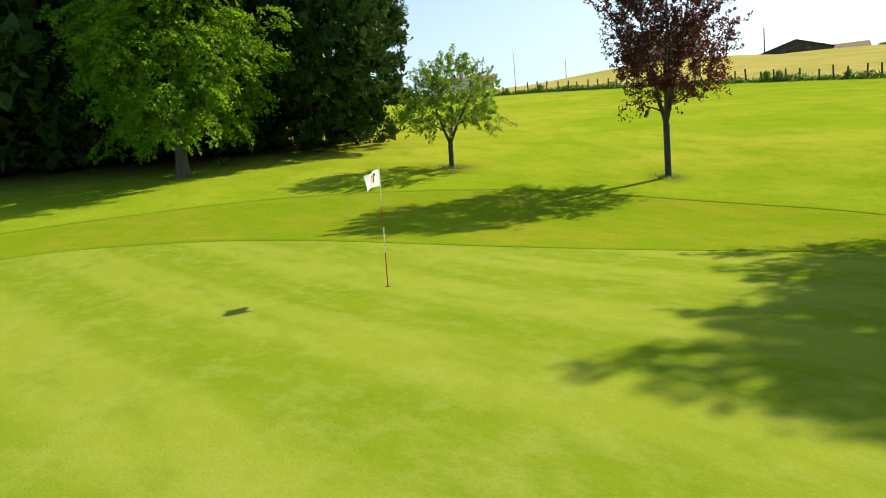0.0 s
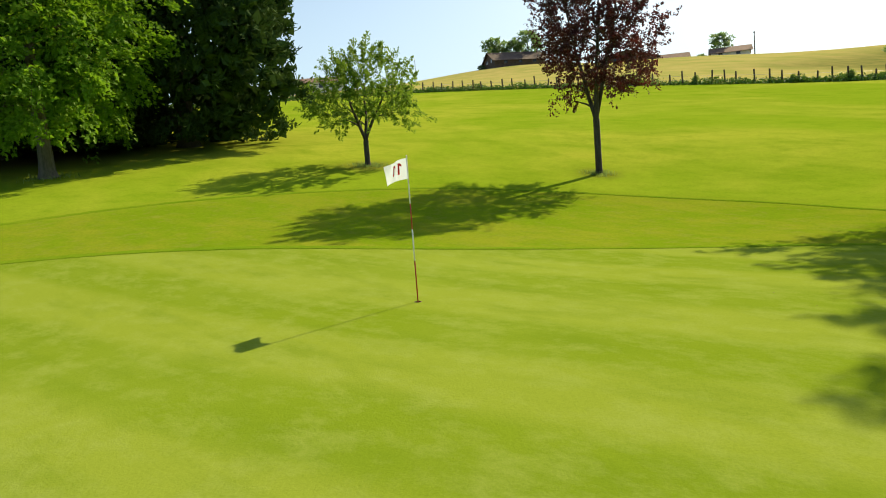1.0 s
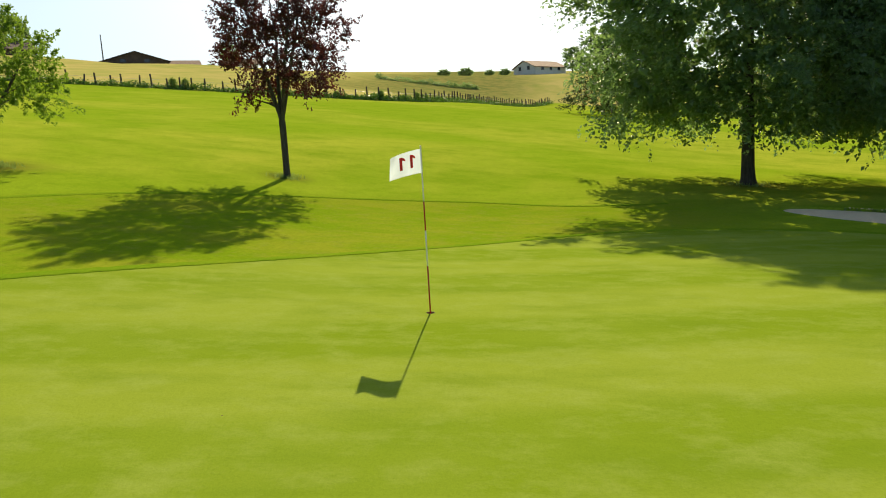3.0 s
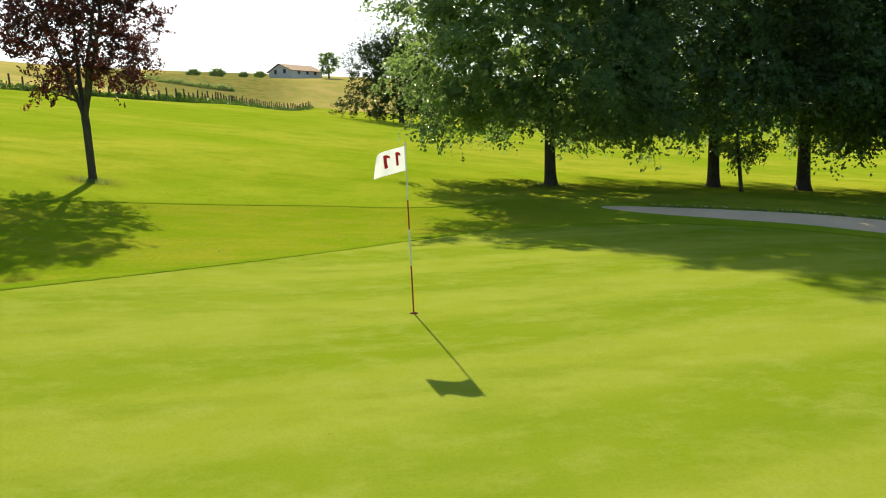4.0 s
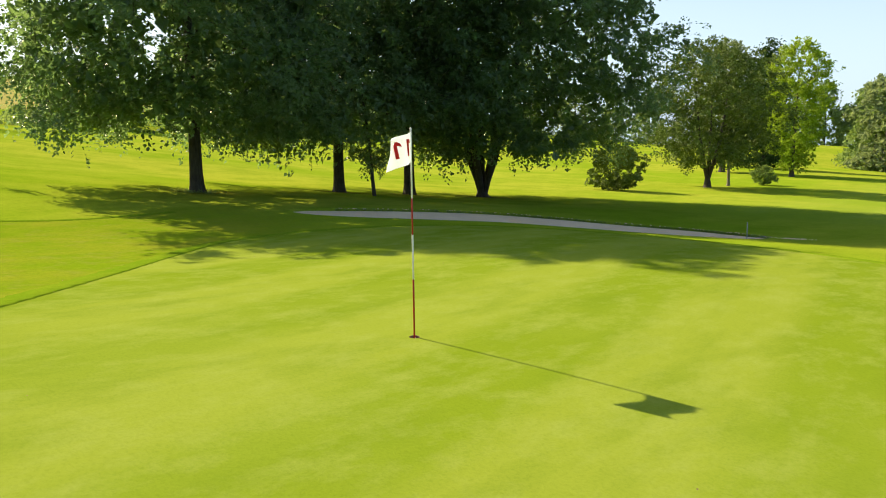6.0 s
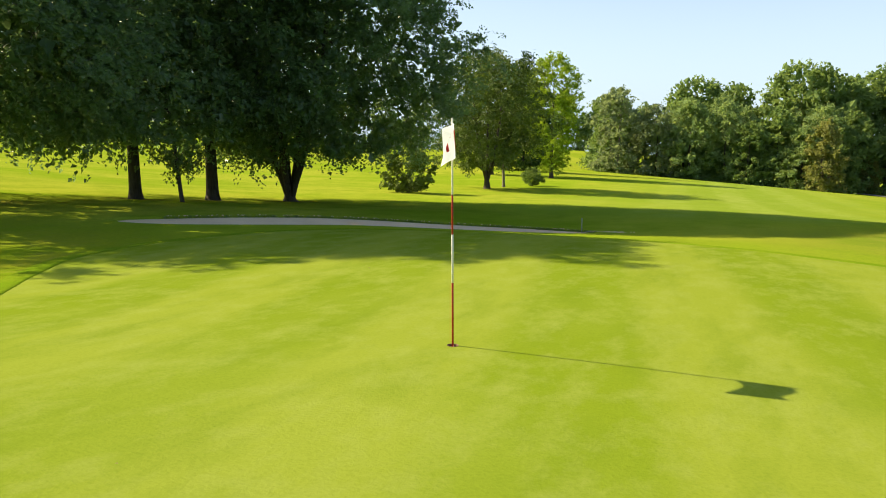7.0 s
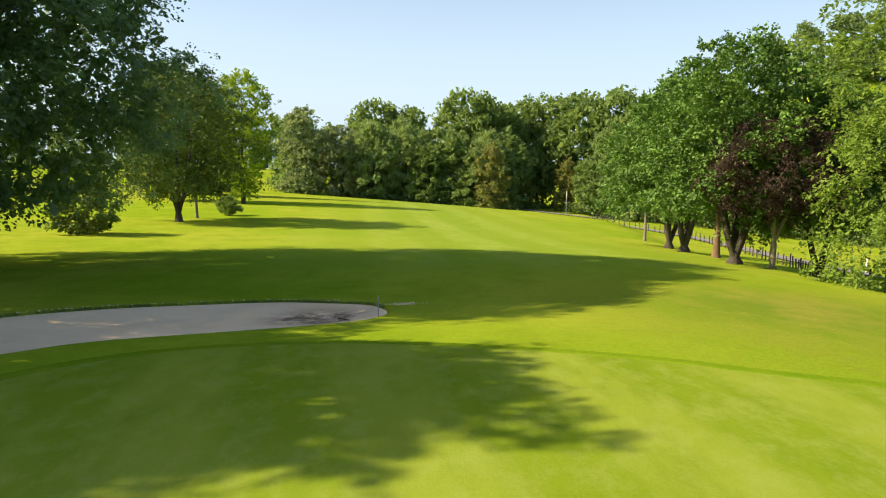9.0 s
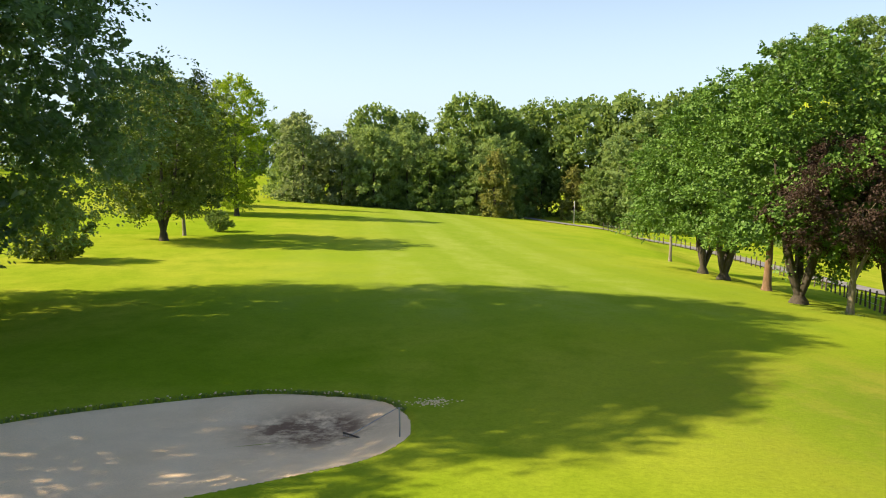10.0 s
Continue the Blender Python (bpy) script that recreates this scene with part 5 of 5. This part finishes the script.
def pole(name, x, y, h, rad, mat, label, arm=True):
    t = thing(name, (x, y, z_at(x, y)), label, "pole")
    v, q = tube(np.array([[0, 0, -0.5], [0, 0, h * 0.5], [0, 0, h - 0.02], [0, 0, h]]), np.array([rad * 1.2, rad, rad * 0.8, rad * 0.3]), 8)
    part("shaft", mesh_of("shaft", v, q, mat), t)
    if arm:
        part("crossarm", bm_mesh("crossarm", box(bmesh.new(), (-0.7, -0.06, h - 0.7), (0.7, 0.06, h - 0.55), 0.01), mat), t)
    return t


pole("utility_pole", 266.7, 115.4, 9.0, 0.2, MAT["post"], "tall wooden utility pole by a farmhouse")
pole("utility_pole", 240.9, 163.9, 9.6, 0.2, MAT["post"], "wooden utility pole beside a barn", False)
pole("utility_pole", 179.3, 231.3, 15.5, 0.13, MAT["metal"], "thin grey utility pole on the hill", False)
pole("utility_pole", 194.5, 218.3, 9.0, 0.13, MAT["metal"], "thin grey utility pole behind the field", False)
pole("lane_pole", -24.0, -128.0, 4.6, 0.07, MAT["metal"], "slim grey pole beside the lane", False)
pole("gate_post", -36.5, -52, 1.6, 0.10, MAT["white"], "white gate post across the lane", False)

# low wall seen past the cypresses
wall = thing("garden_wall", (-2.5, 60.0, z_at(-2.5, 60)), "low grey stone wall beyond the cypresses", "wall", rz=8)
for k in range(6):
    part("stone_block", bm_mesh("stone_block", box(bmesh.new(), (-3.9 + k * 1.3, -0.25, -0.3), (-2.62 + k * 1.3, 0.25, 1.35 + 0.06 * (k % 3)), 0.05), MAT["stone"]), wall)

# rake and stake at the bunker's end
rx, ry = 8.95, -5.35
sand_z = z_at(rx, ry) - float(hollow(np.array([rx]), np.array([ry]))[0][0])
rake = thing("bunker_rake", (rx, ry, sand_z), "bunker rake lying on the sand with its handle on the rim", "rake", rz=math.degrees(math.atan2(-1.17, -0.93)))
rise = z_at(8.0, -6.53) + 0.04 - sand_z
v, q = tube(np.array([[0.06, 0, 0.05], [0.75, 0.02, rise * 0.5 + 0.02], [1.5, 0, rise]]), np.array([0.008, 0.008, 0.007]), 8)
part("handle", mesh_of("handle", v, q, MAT["metal"]), rake)
head = part("head", bm_mesh("head", box(bmesh.new(), (0.02, -0.22, 0.03), (0.06, 0.22, 0.06), 0.01), MAT["post"]), rake)
for k in range(9):
    part("tooth", bm_mesh("tooth", box(bmesh.new(), (0.035, -0.207 + k * 0.05, -0.03), (0.055, -0.192 + k * 0.05, 0.03)), MAT["metal"]), head)
stake = thing("marker_stake", (7.97, -4.75, z_at(7.97, -4.75) - 0.15), "short pale grey stake at the bunker edge", "stake")
v, q = tube(np.array([[0, 0, -0.1], [0, 0, 0.3], [0.01, 0, 0.64], [0.01, 0, 0.65]]), np.array([0.016, 0.016, 0.016, 0.010]), 8)
part("shaft", mesh_of("shaft", v, q, MAT["metal"]), stake)


# ---------------------------------------------------------------- loose grass
def blades(name, pts, h, mat, label, wide=0.012):
    rr = np.random.default_rng(len(pts))
    n = len(pts)
    a = rr.uniform(0, 6.28, n)
    side = np.stack([np.cos(a), np.sin(a), np.zeros(n)], -1) * wide
    tip = np.column_stack([rr.normal(0, 0.35, (n, 2)), np.ones(n)]) * (h * rr.uniform(0.5, 1.3, n))[:, None]
    V = np.stack([pts - side, pts + side, pts + tip * 0.55 + side * 0.7, pts + tip], 1).reshape(-1, 3)
    return tagged(part(name, mesh_of(name, V, np.arange(4 * n).reshape(n, 4), mat, False)), label, "grass", kind="stuff")


rr = np.random.default_rng(77)
rim = spline(BUNKER[::3], 1200, True)
far = rim[(rim[:, 0] - 8) * 0.75 - 6.4 > rim[:, 1]]
knot = far[rr.integers(0, len(far), 170)]
sel = np.concatenate([far[rr.integers(0, len(far), 2600)] + rr.normal(0, 0.04, (2600, 2)), knot[rr.integers(0, 170, 4200)] + rr.normal(0, 0.035, (4200, 2))])
blades("bunker_lip_grass", np.column_stack([sel, land(sel[:, 0], sel[:, 1]) - 0.06]), 0.085, MAT["hedge_leaf"], "ragged grass along the bunker lip")


def crumbs(name, at, size, mat, label, category):
    """Small lumps lying on the ground."""
    rr = np.random.default_rng(len(at))
    n = len(at)
    V = ICO_V[None] * rr.uniform(0.7, 1.2, (n, len(ICO_V), 1)) * (size * rr.uniform(0.4, 1.3, (n, 1, 1))) * np.array([1, 1, 0.6]) + at[:, None]
    F = (ICO_F[None] + (np.arange(n) * len(ICO_V))[:, None, None]).reshape(-1, 3)
    return tagged(part(name, mesh_of(name, V.reshape(-1, 3), F, mat)), label, category, kind="stuff")


q = far[rr.integers(0, len(far), 150)] + rr.normal(0, 0.07, (150, 2))
crumbs("rim_sand", np.column_stack([q, land(q[:, 0], q[:, 1]) + 0.02]), 0.026, MAT["sand"], "pale sand crumbs spilled over the bunker rim", "sand")
q = np.array([7.28, -7.0]) + rr.normal(0, 1, (150, 2)) * np.array([0.26, 0.16])
crumbs("spilled_gravel", np.column_stack([q, land(q[:, 0], q[:, 1]) + 0.0]), 0.026, MAT["sand"], "pale gravel spilled on the grass beside the bunker", "gravel")
pts = []
for x, y, rad, n in ((16.85, 27.35, 0.55, 500), (21.95, 19.85, 0.42, 420), (7.0, 34.3, 0.7, 300), (26.6, 2.58, 0.7, 300), (-11.4, -21.6, 0.4, 200)):
    q = np.array([x, y]) + rr.normal(0, rad * 0.6, (n, 2))
    pts.append(np.column_stack([q, land(q[:, 0], q[:, 1])]))
blades("trunk_grass", np.concatenate(pts), 0.12, MAT["hedge_leaf"], "tufts of uncut grass round the tree trunks")

q = np.stack([rr.uniform(-4, 12, 22), rr.uniform(4, 19, 22)], -1)
v, f = leaves(rr, np.column_stack([q, land(q[:, 0], q[:, 1]) + 0.022]), np.array([0, 0, 1.5]), 0.03, 0.55, 0.35)
tagged(part("fallen_leaves", mesh_of("fallen_leaves", v, f, MAT["red_bark"], False)), "a few small brown leaves on the green", "leaves", kind="stuff")
